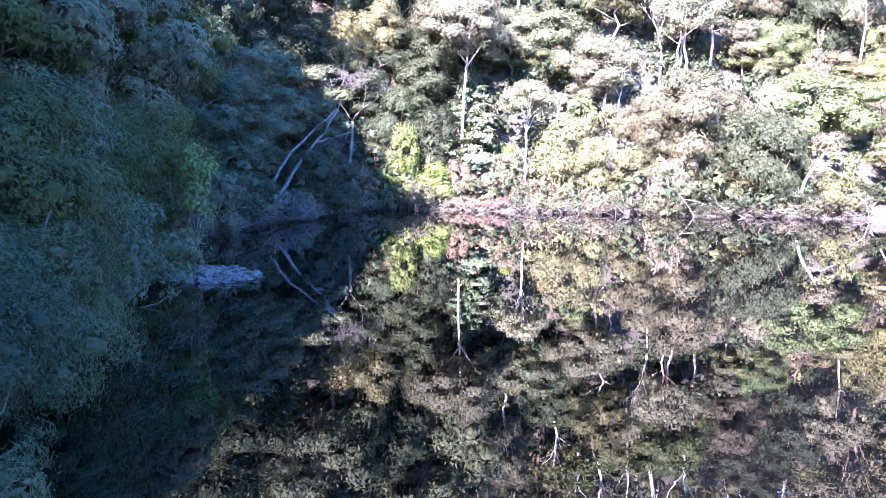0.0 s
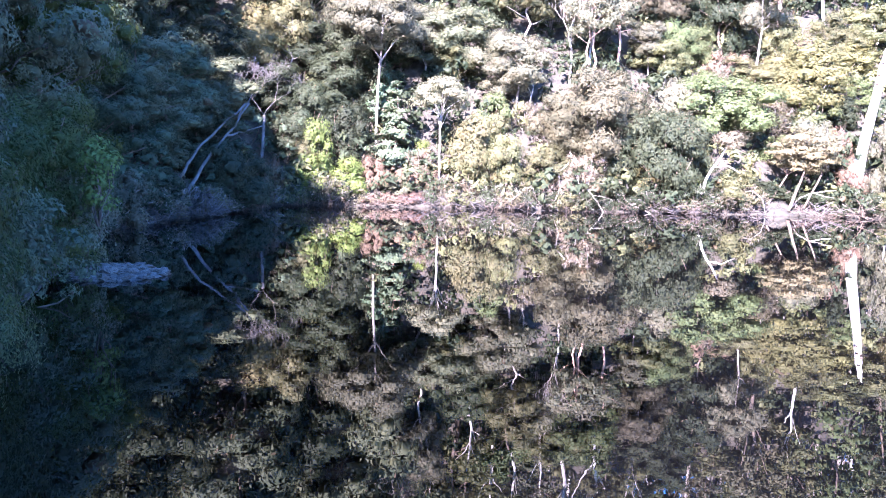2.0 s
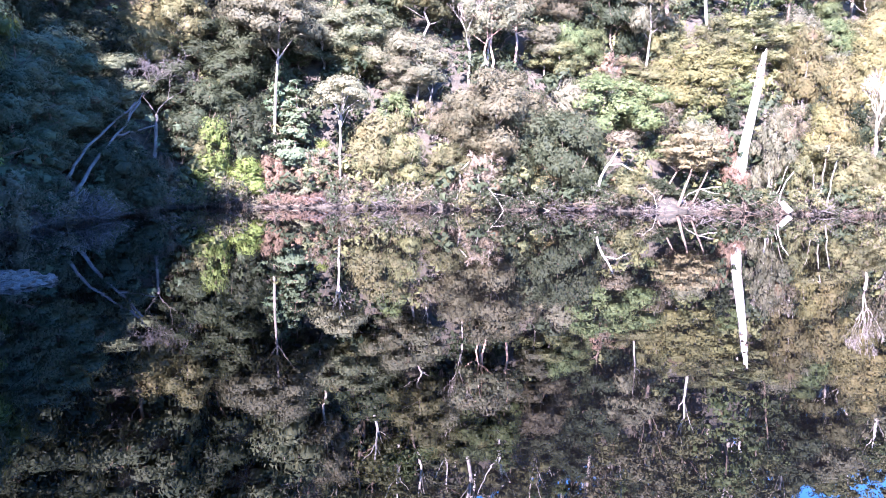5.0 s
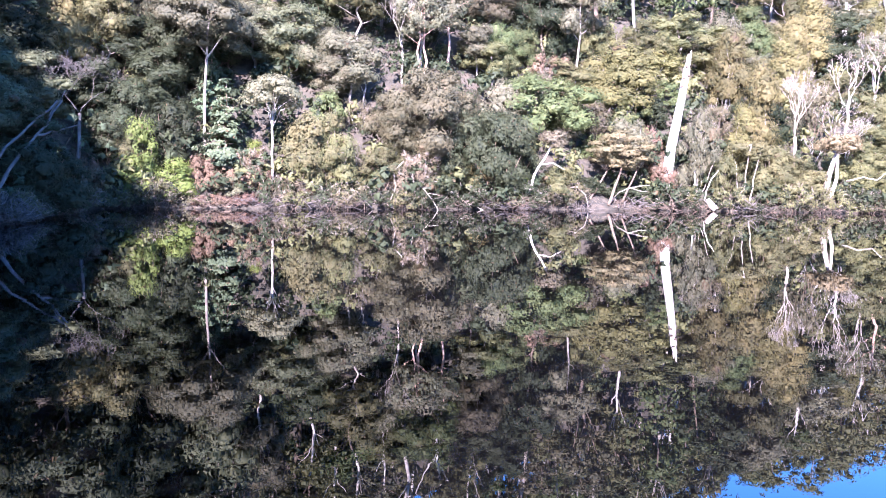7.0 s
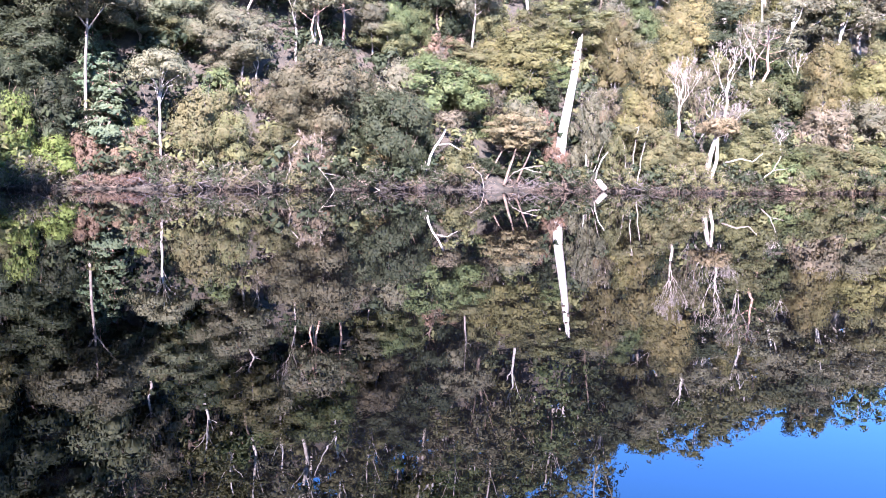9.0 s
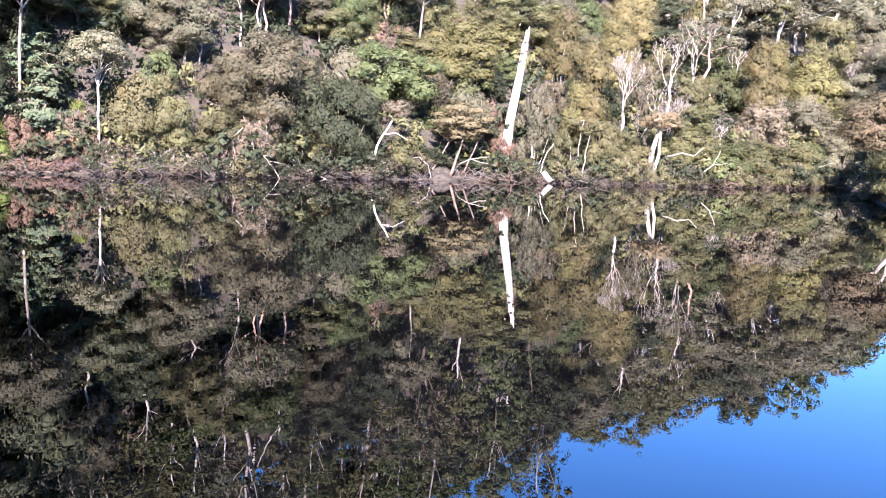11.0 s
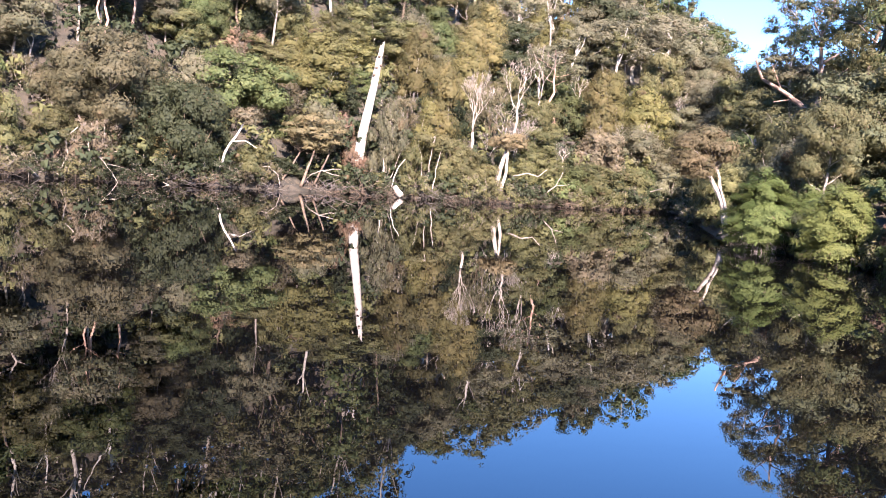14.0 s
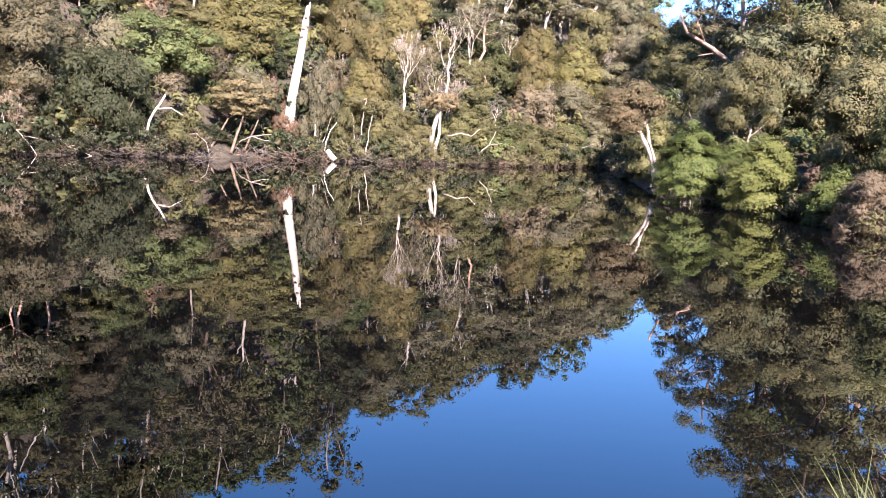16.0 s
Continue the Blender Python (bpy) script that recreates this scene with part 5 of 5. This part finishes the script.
# rust shrubs standing in for orange-brown soil at the dead trunk's foot
for az, d, h, w in ((32.5, 58.9, 1.5, 1.6), (33.2, 58.8, 1.4, 1.4), (32.8, 58.2, 0.9, 1.8), (32.2, 59.6, 1.5, 1.8), (31.9, 60.6, 1.6, 1.8), (31.7, 61.8, 1.7, 1.8)):
    grow("rust_shrub", az, d, h, w)
for az, d, h, w, k in ((61.2, 52, 5, 4, "fresh_bush"), (63.6, 50, 4.5, 4, "fresh_tree"), (66.6, 50, 5, 4.2, "grey_bush"), (69.8, 44, 6, 4.5, "fresh_bush"), (72.6, 40, 6, 4.5, "fresh_tree"), (64.6, 56, 4, 4, "fresh_bush"), (58.9, 52, 4, 4, "fresh_bush")):
    grow(k, az, d, h, w)


# ---- driftwood, the gravel spit and the near grass ----
def stick(name, label, pts, r0, r1, bark="white", extra=()):
    th = plant(name, label, "dead wood")
    base = Vector(pts[0])
    th.location = base
    rnd = random.Random(len(label))
    for places, a, b in [(pts, r0, r1), *extra]:
        s = Shape()
        limb_path(s, rnd, [Vector(q) - base for q in places], a, b, 6)
        part("branch", s.mesh("branch", BARK[bark]), th)
    return th


stick("fallen_branch", "bleached dead branch hanging over the water", [at(29.3, 56.4, 0.6), at(29.8, 55.6, 1.2), at(30.5, 55.2, 1.5), at(31.8, 55, 1.7)], 0.06, 0.02, "pale",
      [([at(30.5, 55.2, 1.5), at(31.2, 55.1, 1.3), at(31.7, 55, 1.25)], 0.035, 0.012), ([at(29.4, 56.2, 0.7), at(29.2, 55.8, 0.4), at(29.1, 55.6, -0.2)], 0.05, 0.02)])
stick("driftwood_log", "thick white bleached log lying on the bank", [at(36.15, 57.6, 0.12), at(35.85, 57.7, 0.45), at(35.6, 57.8, 0.75)], 0.24, 0.2, "white")
stick("curved_sapling", "thin bent bleached sapling", [at(35.4, 58, 0.7), at(35.5, 58, 1.4), at(35.8, 58, 2.2), at(36.2, 58, 2.75)], 0.05, 0.02, "white")
stick("drift_branch", "bleached branch trailing into the water", [at(18.2, 51.4, 1.0), at(19.0, 50.9, 0.5), at(20.0, 50.6, 0.15), at(20.6, 50.4, -0.1)], 0.05, 0.02, "pale",
      [([at(19.0, 50.9, 0.5), at(19.6, 50.6, 0.55), at(20.3, 50.4, 0.35)], 0.03, 0.01)])
stick("drift_branch", "pale crooked stem at the water's edge", [at(10.1, 48.9, 0.5), at(10.4, 49.3, 1.9), at(10.8, 49.6, 3.2)], 0.07, 0.03, "pale", [([at(10.75, 49.6, 3.1), at(11.2, 49.5, 3.25), at(11.5, 49.4, 3.0)], 0.03, 0.01)])
stick("drift_branch", "bleached sticks leaning from the bank", [at(13.0, 49.4, 0.2), at(12.5, 49.2, 0.7), at(12.3, 49.1, 1.3)], 0.05, 0.02, "pale", [([at(13.0, 49.4, 0.3), at(13.5, 49.0, 0.35), at(14.1, 48.7, 0.05)], 0.04, 0.02)])
stick("drift_branch", "pale branch lying on the bank by the point", [at(52.2, 74.6, 1.3), at(53.1, 74.2, 1.7), at(54.1, 74, 2.2)], 0.06, 0.03, "pale")

stick("drift_branch", "crooked bleached dead limb reaching from the bank", [at(13.8, 49.9, 0.4), at(14.2, 49.6, 1.4), at(14.0, 49.4, 2.3), at(14.7, 49.2, 2.9)], 0.06, 0.02, "pale", [([at(14.05, 49.5, 2.0), at(13.5, 49.2, 2.6)], 0.03, 0.01)])
stick("drift_branch", "pale dead limb hanging over the water", [at(15.4, 50.2, 1.7), at(16.1, 49.6, 1.3), at(16.8, 49.2, 0.6), at(17.2, 49.0, 0.0)], 0.034, 0.012, "pale", [([at(16.1, 49.6, 1.3), at(16.9, 49.3, 1.4)], 0.025, 0.008), ([at(16.5, 49.4, 1.0), at(17.3, 49.1, 0.9)], 0.02, 0.008)])
stick("drift_branch", "bleached forked stick at the waterline", [at(11.6, 49.2, 0.9), at(12.0, 48.8, 0.5), at(12.6, 48.5, 0.05)], 0.05, 0.02, "pale", [([at(12.0, 48.8, 0.5), at(12.0, 48.5, 0.0)], 0.03, 0.01)])
stick("drift_branch", "thin bent dead branch over the water", [at(26.4, 54.4, 1.4), at(26.9, 53.8, 1.5), at(27.5, 53.4, 1.0), at(27.7, 53.2, 0.2)], 0.045, 0.014, "pale")
stick("drift_branch", "pale dead limb among the bank scrub", [at(46.2, 64.4, 1.0), at(46.9, 64.2, 1.7), at(47.3, 64.1, 2.8)], 0.06, 0.02, "pale", [([at(46.9, 64.2, 1.7), at(47.8, 64.0, 1.9)], 0.03, 0.01)])
stick("drift_branch", "bleached dead limb among the bank scrub", [at(43.9, 62.6, 2.2), at(44.9, 62.4, 2.5), at(45.6, 62.2, 2.3), at(46.2, 62.1, 2.9)], 0.06, 0.02, "pale")


def gravel_spit():
    rnd = random.Random(9)
    th = plant("gravel_spit", "low spit of grey shingle at the water's edge", "gravel bank")
    c = at(-15.9, 17.9, 0)
    th.location = c
    bm = bmesh.new()
    bmesh.ops.create_grid(bm, x_segments=30, y_segments=22, size=1.0)
    for v in bm.verts:
        q = math.hypot(v.co.x, v.co.y)
        z = 0.12 * max(0, 1 - q * q) - 0.1 * max(0, q - 0.85) + 0.03 * noise.noise(v.co * 6)
        v.co = Vector((v.co.x * 0.98, v.co.y * 1.1, z))
    me = bpy.data.meshes.new("mound")
    bm.to_mesh(me)
    bm.free()
    me.materials.append(STONE)
    part("mound", me, th)
    protos = []
    for k in range(5):
        b = bmesh.new()
        bmesh.ops.create_icosphere(b, subdivisions=1, radius=1)
        for v in b.verts:
            v.co *= rnd.uniform(0.75, 1.15)
            v.co.z *= 0.45
        m = bpy.data.meshes.new("stone")
        b.to_mesh(m)
        b.free()
        m.materials.append(STONE)
        protos.append(m)
    for i in range(190):
        a, q = rnd.uniform(0, 6.28), math.sqrt(rnd.random())
        x, y = math.cos(a) * q * 0.95, math.sin(a) * q * 1.05
        r = rnd.choice((0.03, 0.04, 0.05, 0.07, 0.12, 0.15)) * rnd.uniform(0.8, 1.3)
        o = part("stone", protos[i % 5], th)
        o.location = (x, y, 0.12 * (1 - q * q) - 0.01 + r * 0.2)
        o.rotation_euler = (rnd.uniform(-0.3, 0.3), rnd.uniform(-0.3, 0.3), rnd.uniform(0, 6))
        o.scale = (r, r * rnd.uniform(0.7, 1.4), r)


gravel_spit()


def grass_clump(seed, az, d, n, h, label):
    """Long arching blades by the near bank."""
    rnd = random.Random(seed)
    th = plant("grass_clump", label, "grass")
    th.location = at(az, d)
    s = Shape()
    for _ in range(n):
        a, r = rnd.uniform(0, 6.28), rnd.uniform(0, 0.35)
        b = Vector((math.cos(a) * r, math.sin(a) * r, -0.05))
        t, l = rnd.uniform(0, 6.28), h * rnd.uniform(0.6, 1.2)
        m = b + Vector((math.cos(t) * l * 0.15, math.sin(t) * l * 0.15, l * 0.6))
        e = b + Vector((math.cos(t) * l * 0.5, math.sin(t) * l * 0.5, l * rnd.uniform(0.75, 1.0)))
        w = Vector((-math.sin(t), math.cos(t), 0)) * rnd.uniform(0.004, 0.008)
        i = len(s.v)
        s.v += [tuple(b - w), tuple(b + w), tuple(m + w), tuple(m - w), tuple(e)]
        s.f += [(i, i + 1, i + 2, i + 3), (i + 3, i + 2, i + 4)]
    ob = part("blade", s.mesh("blade", LEAF["green"]), th)
    ob["kind"] = "stuff"


grass_clump(1, 75.5, 4.9, 260, 1.0, "long green grass on the near bank")
grass_clump(2, 78.5, 4.4, 260, 1.1, "long green grass on the near bank")

# ---- planting the visible slope ----
grow("lime_shrub", -2.9, 49.2, 3.8, 2.3)
grow("lime_shrub", -3.6, 48.6, 2.4, 2.9)
grow("lime_shrub", -0.6, 48.9, 2.2, 2.7)
grow("rust_shrub", -6.1, 47.9, 1.7, 1.4)
grow("rust_shrub", 1.0, 49.4, 1.7, 2.1)
grow("rust_shrub", 2.4, 49.2, 1.6, 1.9)
grow("rust_shrub", 3.3, 49.0, 1.3, 1.7)
grow("lime_shrub", 4.4, 50.3, 1.3, 1.3)
grow("straw_shrub", 4.2, 49.5, 1.9, 1.9)
grow("rust_shrub", 4.9, 49.1, 1.1, 1.5)
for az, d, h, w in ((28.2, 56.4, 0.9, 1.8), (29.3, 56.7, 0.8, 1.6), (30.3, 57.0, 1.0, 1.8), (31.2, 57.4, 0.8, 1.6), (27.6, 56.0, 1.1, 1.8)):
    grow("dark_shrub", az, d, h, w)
grow("straw_shrub", 6.9, 49.0, 1.3, 2.3)
grow("straw_shrub", -2.0, 48.8, 1.3, 1.7)
for az, d, h, w in ((0.9, 48.5, 0.5, 1.3), (1.9, 48.4, 0.6, 1.5), (2.6, 48.5, 0.5, 1.4), (3.4, 48.3, 0.6, 1.5), (4.2, 48.4, 0.6, 1.4), (1.5, 49.9, 1.1, 1.6), (3.7, 49.9, 1.2, 1.8)):
    grow("rust_shrub", az, d, h, w)
grow("grey_shrub", 2.9, 48.8, 1.3, 1.9)
grow("dark_tree", -0.4, 53.6, 6.4, 4.0)
grow("olive_bush", 8.5, 50.0, 4.3, 4.0)
grow("olive_bush", 9.9, 49.7, 3.8, 3.1)
grow("green_shrub", 9.4, 52.8, 2.6, 2.5)
grow("grey_tree", 11.3, 53.7, 6.7, 5.0)
grow("grey_tree", 10.0, 53.9, 3.9, 3.0)
grow("straw_shrub", 11.5, 53.6, 2.0, 2.3)
grow("olive_tree", 7.0, 54.8, 3.2, 3.0)
grow("blue_tree", 7.0, 55.8, 5.0, 4.8)
grow("grey_tree", 4.5, 56.0, 5.3, 4.4)
grow("blue_tree", 2.7, 56.0, 4.9, 3.5)
grow("brown_tree", 16.2, 52.4, 6.6, 5.7)
grow("brown_tree", 14.2, 52.5, 4.3, 3.7)
grow("olive_bush", 13.2, 50.5, 2.7, 3.2)
grow("straw_shrub", 15.8, 50.7, 2.8, 3.2)
grow("green_shrub", 12.4, 50.4, 1.3, 1.8)
grow("dark_shrub", 18.1, 51.5, 2.7, 2.4)
grow("dark_bush", 20.9, 52.4, 5.4, 4.5)
grow("dark_shrub", 19.3, 54.7, 2.4, 3.4)
grow("yellow_shrub", 19.9, 52.6, 1.5, 2.3)
grow("olive_shrub", 19.7, 51.7, 1.3, 1.4)
grow("green_bush", 24.2, 58.1, 4.3, 6.4)
grow("grey_bush", 21.7, 56.9, 3.8, 3.6)
grow("green_bush", 26.0, 59.8, 2.2, 3.3)
grow("lime_shrub", 22.9, 53.2, 1.3, 1.7)
grow("olive_bush", 25.7, 54.4, 2.4, 3.0)
grow("salmon_gum", 16.1, 57.7, 8.4, 3.6)
grow("salmon_gum", 17.5, 59.1, 7.8, 3.7)
grow("salmon_gum", 15.3, 57.1, 7.6, 3.1)
grow("olive_tree", 20.8, 60.0, 4.0, 3.8)
grow("grey_tree", 19.6, 60.3, 4.4, 3.3)
grow("straw_shrub", 24.4, 62.8, 1.9, 2.9)
grow("rust_shrub", 24.5, 64.1, 2.1, 3.5)
grow("olive_tree", 26.3, 62.8, 3.4, 3.9)
grow("yellow_tree", 29.9, 63.6, 6.4, 5.2)
grow("yellow_tree", 27.9, 62.7, 4.6, 3.9)
grow("green_shrub", 30.3, 63.0, 2.7, 3.2)
grow("brown_shrub", 27.8, 60.7, 2.9, 2.8)
grow("grey_shrub", 26.4, 59.3, 2.4, 2.3)
grow("yellow_tree", 32.1, 68.4, 3.6, 4.3)
grow("olive_tree", 31.0, 67.4, 4.9, 3.7)
grow("green_tree", 32.5, 65.7, 2.4, 2.6)
grow("dark_shrub", 31.8, 64.0, 2.5, 2.5)
grow("grey_bush", 34.9, 59.4, 5.4, 2.9)
grow("bare_tree", 34.8, 64.8, 2.1, 2.8)
grow("brown_shrub", 36.0, 64.4, 2.8, 3.0)
grow("yellow_tree", 36.4, 67.8, 7.0, 3.4)
grow("yellow_spire", 38.5, 62.2, 8.7, 2.3)
grow("yellow_spire", 37.6, 61.8, 5.6, 1.8)
grow("yellow_spire", 39.9, 70.3, 6.5, 2.4)
grow("bare_tree", 36.5, 68.3, 2.7, 2.7)
grow("olive_bush", 36.6, 59.5, 3.2, 2.6)
grow("olive_bush", 39.1, 61.6, 3.2, 3.9)
grow("olive_bush", 40.6, 62.4, 2.6, 3.4)
grow("olive_bush", 41.7, 62.6, 2.0, 2.9)
grow("olive_bush", 44.3, 64.7, 2.7, 3.0)
grow("bare_tree", 42.9, 67.7, 4.7, 4.2)
grow("bare_tree", 43.7, 72.4, 7.7, 4.5)
grow("olive_tree", 44.9, 67.5, 4.3, 4.2)
grow("olive_tree", 35.9, 70.8, 4.6, 4.4)
grow("olive_tree", 33.6, 71.3, 4.2, 5.0)
grow("brown_shrub", 41.8, 67.7, 4.8, 3.7)
grow("olive_shrub", 34.3, 58.2, 1.3, 1.8)
grow("olive_bush", 39.3, 60.6, 1.9, 2.8)
grow("olive_bush", 45.6, 66.3, 3.2, 4.7)
grow("green_shrub", 48.0, 68.9, 2.3, 4.3)
grow("lime_olive", 47.2, 67.0, 2.0, 3.7)
grow("olive_bush", 49.5, 70.9, 3.1, 5.0)
grow("straw_olive", 49.8, 75.2, 4.3, 5.3)
grow("olive_bush", 51.7, 75.5, 2.5, 4.7)
grow("grey_bush", 52.3, 81.7, 4.3, 6.4)
grow("yellow_tree", 52.5, 88.1, 6.9, 5.2)
grow("grey_bush", 54.4, 79.3, 3.1, 4.3)
grow("olive_bush", 55.4, 83.0, 3.5, 5.2)
grow("green_shrub", 47.3, 81.1, 3.8, 4.4)
grow("yellow_shrub", 49.1, 81.4, 3.3, 4.5)
grow("olive_bush", 45.3, 75.2, 4.1, 4.1)
grow("salmon_gum", 46.1, 79.3, 8.5, 5.6)
grow("bare_tree", 45.2, 77.2, 8.8, 4.8)
grow("tall_pale", 43.2, 87.7, 8.7, 5.5)
grow("tall_pale", 50.2, 93.6, 10.9, 8.1)
grow("tall_pale", 51.4, 98.6, 9.3, 7.7)
grow("tall_pale", 53.3, 105.6, 10.5, 8.3)
grow("tall_pale", 54.2, 114.9, 10.3, 8.1)
grow("grey_tree", 55.2, 100.0, 10.3, 6.3)
grow("bare_tree", 57.3, 98.6, 8.2, 4.6)
grow("bare_tree", 57.8, 100.6, 7.0, 4.7)
grow("grey_tree", 56.3, 100.2, 8.3, 5.5)
grow("bare_small", 53.2, 89.6, 2.5, 2.7)
grow("grey_tree", 48.3, 97.3, 8.3, 7.6)
grow("dark_tree", 42.5, 82.9, 6.6, 5.8)
grow("grey_tree", 47.1, 98.9, 8.5, 7.0)
grow("bare_small", 47.2, 73.0, 2.1, 1.7)
# dark kinds round the corner hollow, its shade put into their leaves
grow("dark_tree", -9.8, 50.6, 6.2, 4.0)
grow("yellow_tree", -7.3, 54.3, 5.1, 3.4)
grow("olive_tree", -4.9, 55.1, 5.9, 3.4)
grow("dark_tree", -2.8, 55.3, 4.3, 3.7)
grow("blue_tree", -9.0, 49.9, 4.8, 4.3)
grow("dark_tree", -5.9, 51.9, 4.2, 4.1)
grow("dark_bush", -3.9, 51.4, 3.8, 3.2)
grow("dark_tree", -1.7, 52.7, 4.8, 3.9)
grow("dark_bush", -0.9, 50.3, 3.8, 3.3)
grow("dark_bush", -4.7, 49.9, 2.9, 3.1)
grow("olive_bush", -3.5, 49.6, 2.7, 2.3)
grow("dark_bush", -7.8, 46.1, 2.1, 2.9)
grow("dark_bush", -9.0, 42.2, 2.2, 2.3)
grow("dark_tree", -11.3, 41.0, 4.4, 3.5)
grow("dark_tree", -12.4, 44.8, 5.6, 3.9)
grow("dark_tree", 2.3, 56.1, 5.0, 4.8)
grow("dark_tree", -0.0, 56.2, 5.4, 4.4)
grow("brown_shrub", -5.8, 47.6, 1.7, 2.2)


def pale_gum(seed, az0, az1, d, z0, z1, r, leaf="olive", forks=2, crown=1.0):
    """A gum with a bare pale trunk between two heights, forked near the top, under a thin crown."""
    rnd = random.Random(seed)
    tall = z1 - z0
    mid = at((az0 + az1) / 2 + rnd.uniform(-0.12, 0.12), d, (z0 + z1) / 2)
    top = at(az1, d, z1)
    stems = [([at(az0, d, z0 - 0.6), mid, top], r, r * 0.5)]
    for k in range(forks):
        way = Vector((rnd.uniform(-1, 1), rnd.uniform(-0.6, 0.6), 1.1)).normalized()
        a = mid.lerp(top, 0.35 + 0.3 * k)
        stems.append(([a, a + way * tall * 0.28, a + way * tall * 0.5 + Vector((0, 0, tall * 0.1))], r * 0.5, r * 0.15))
    w = max(2.6, tall * 0.75) * crown
    shaped_tree("white_gum_tree", "gum tree with a bare bone-white trunk under a thin crown", seed, at(az0, d, z0 - 0.5), stems, (top + Vector((0, 0, tall * 0.12)), w, w * 0.7, 20, w * 0.13, 300, 0.75), leaf, "white", 0.2)


for n, (az0, az1, d, z0, z1, r) in enumerate((
        (17.2, 17.7, 67.5, 16.9, 24.0, 0.2), (27.3, 27.3, 84.5, 24.0, 29.4, 0.2), (26.3, 26.6, 88.5, 26.6, 31.0, 0.18), (24.9, 24.5, 90.0, 29.5, 38.0, 0.24), (30.3, 30.5, 85.5, 22.8, 27.6, 0.13),
        (31.0, 31.1, 90.0, 25.0, 30.4, 0.15), (28.4, 28.5, 86.0, 24.4, 28.6, 0.12), (0.9, 1.0, 64.5, 18.4, 22.4, 0.2), (1.6, 2.1, 69.5, 23.0, 27.4, 0.18), (14.2, 14.3, 76.0, 25.2, 28.4, 0.16),
        (43.2, 43.3, 94.5, 17.3, 21.4, 0.16), (41.9, 41.9, 92.0, 20.0, 24.6, 0.14), (50.2, 50.2, 91.5, 10.5, 16.6, 0.22), (49.6, 49.2, 92.5, 11.6, 15.6, 0.12), (53.5, 53.9, 107.0, 14.6, 19.0, 0.24),
        (54.1, 54.5, 108.0, 14.4, 19.0, 0.24), (46.9, 47.5, 90.0, 11.4, 16.8, 0.17), (55.6, 55.9, 104.0, 13.5, 18.5, 0.13), (56.4, 56.2, 102.0, 12.8, 18.0, 0.12), (52.0, 51.8, 99.0, 13.0, 18.0, 0.15),
        (34.3, 34.2, 88.0, 21.0, 26.0, 0.13), (37.4, 37.5, 90.0, 20.5, 25.5, 0.14), (45.6, 45.4, 93.0, 15.5, 20.5, 0.13), (21.0, 21.2, 80.0, 24.0, 29.0, 0.14), (10.2, 10.1, 72.0, 22.0, 27.0, 0.16))):
    pale_gum(700 + n, az0, az1, d, z0, z1, r, ("olive", "grey", "green")[n % 3])
for az, d, h, w in ((42.0, 64.4, 3.6, 2.4), (44.2, 66.5, 5.4, 3.4), (45.4, 68.5, 3.2, 2.2), (46.6, 71.0, 3.4, 2.4), (48.9, 73.5, 3.0, 2.0), (50.9, 78.0, 5.0, 3.0), (52.6, 84.0, 4.6, 2.8), (54.9, 92.0, 7.0, 4.0),
                    (56.2, 95.0, 7.5, 4.2), (35.6, 63.0, 3.0, 2.0), (14.5, 57.5, 6.5, 3.6), (15.8, 59.0, 6.0, 3.6), (11.9, 55.0, 3.6, 2.4), (47.8, 86.0, 5.5, 3.4), (17.0, 53.5, 3.2, 2.4), (12.8, 51.6, 2.4, 2.0)):
    grow("bare_tree", az, d, h, w)
for az, d, h, w in ((54.6, 90, 6, 5), (55.4, 96, 7, 5), (56.2, 92, 6, 5), (55.0, 85, 5, 4.6), (56.9, 88, 6, 5), (53.6, 98, 7, 5.4), (57.4, 84, 5, 4.6)):
    grow("olive_tree" if d % 2 else "grey_tree", az, d, h, w)
# dark trees stand for the shadowed gully, dark bushes for shade below
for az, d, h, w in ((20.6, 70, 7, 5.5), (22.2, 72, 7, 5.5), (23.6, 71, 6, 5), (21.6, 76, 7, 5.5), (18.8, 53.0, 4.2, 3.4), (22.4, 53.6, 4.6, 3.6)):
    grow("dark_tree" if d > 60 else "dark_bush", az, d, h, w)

bank_line(-9, 57.2, 0.85, 0.3, 1.0)
bank_line(57.0, 68.5, 1.1, 0.3, 0.65)
bank_line(68.5, 76, 1.0, 0.25, 0.6)
bank_line(-19, -9, 1.3, 0.4, 0.9)
scatter(9000, -36, 57.5, 66)
scatter(600, 57.5, 82, 40, 95, 42)
# mostly unseen trees on the left hill, added for shade and closure
scatter(420, -75, -20, 40, 60, 11)
scatter(130, -178, -72, 40, 40, 7)   # unseen trees on the bank behind the eye, added to cast shade
undergrowth("under_olive_shade", "low mixed undergrowth on the sunny slope, mostly darkened as shade between crowns", 16000, -6, 58, 0.4, 21, 100, 1.75)
undergrowth("under_point", "low olive undergrowth on the near point", 3000, 58, 82, 3, 26, 62, 1.9)
undergrowth("under_dark", "low undergrowth of ferns and shrubs, shade put into part of its colour", 5000, -45, -5, 0.5, 20, 70, 2.3)
for key, spots in WOODS.items():
    join_woods(key.split("_")[1] + "_woods", "far mixed gum woods covering the upper slope", KIND[key], spots)
for k in KIND.values():
    k.clear()
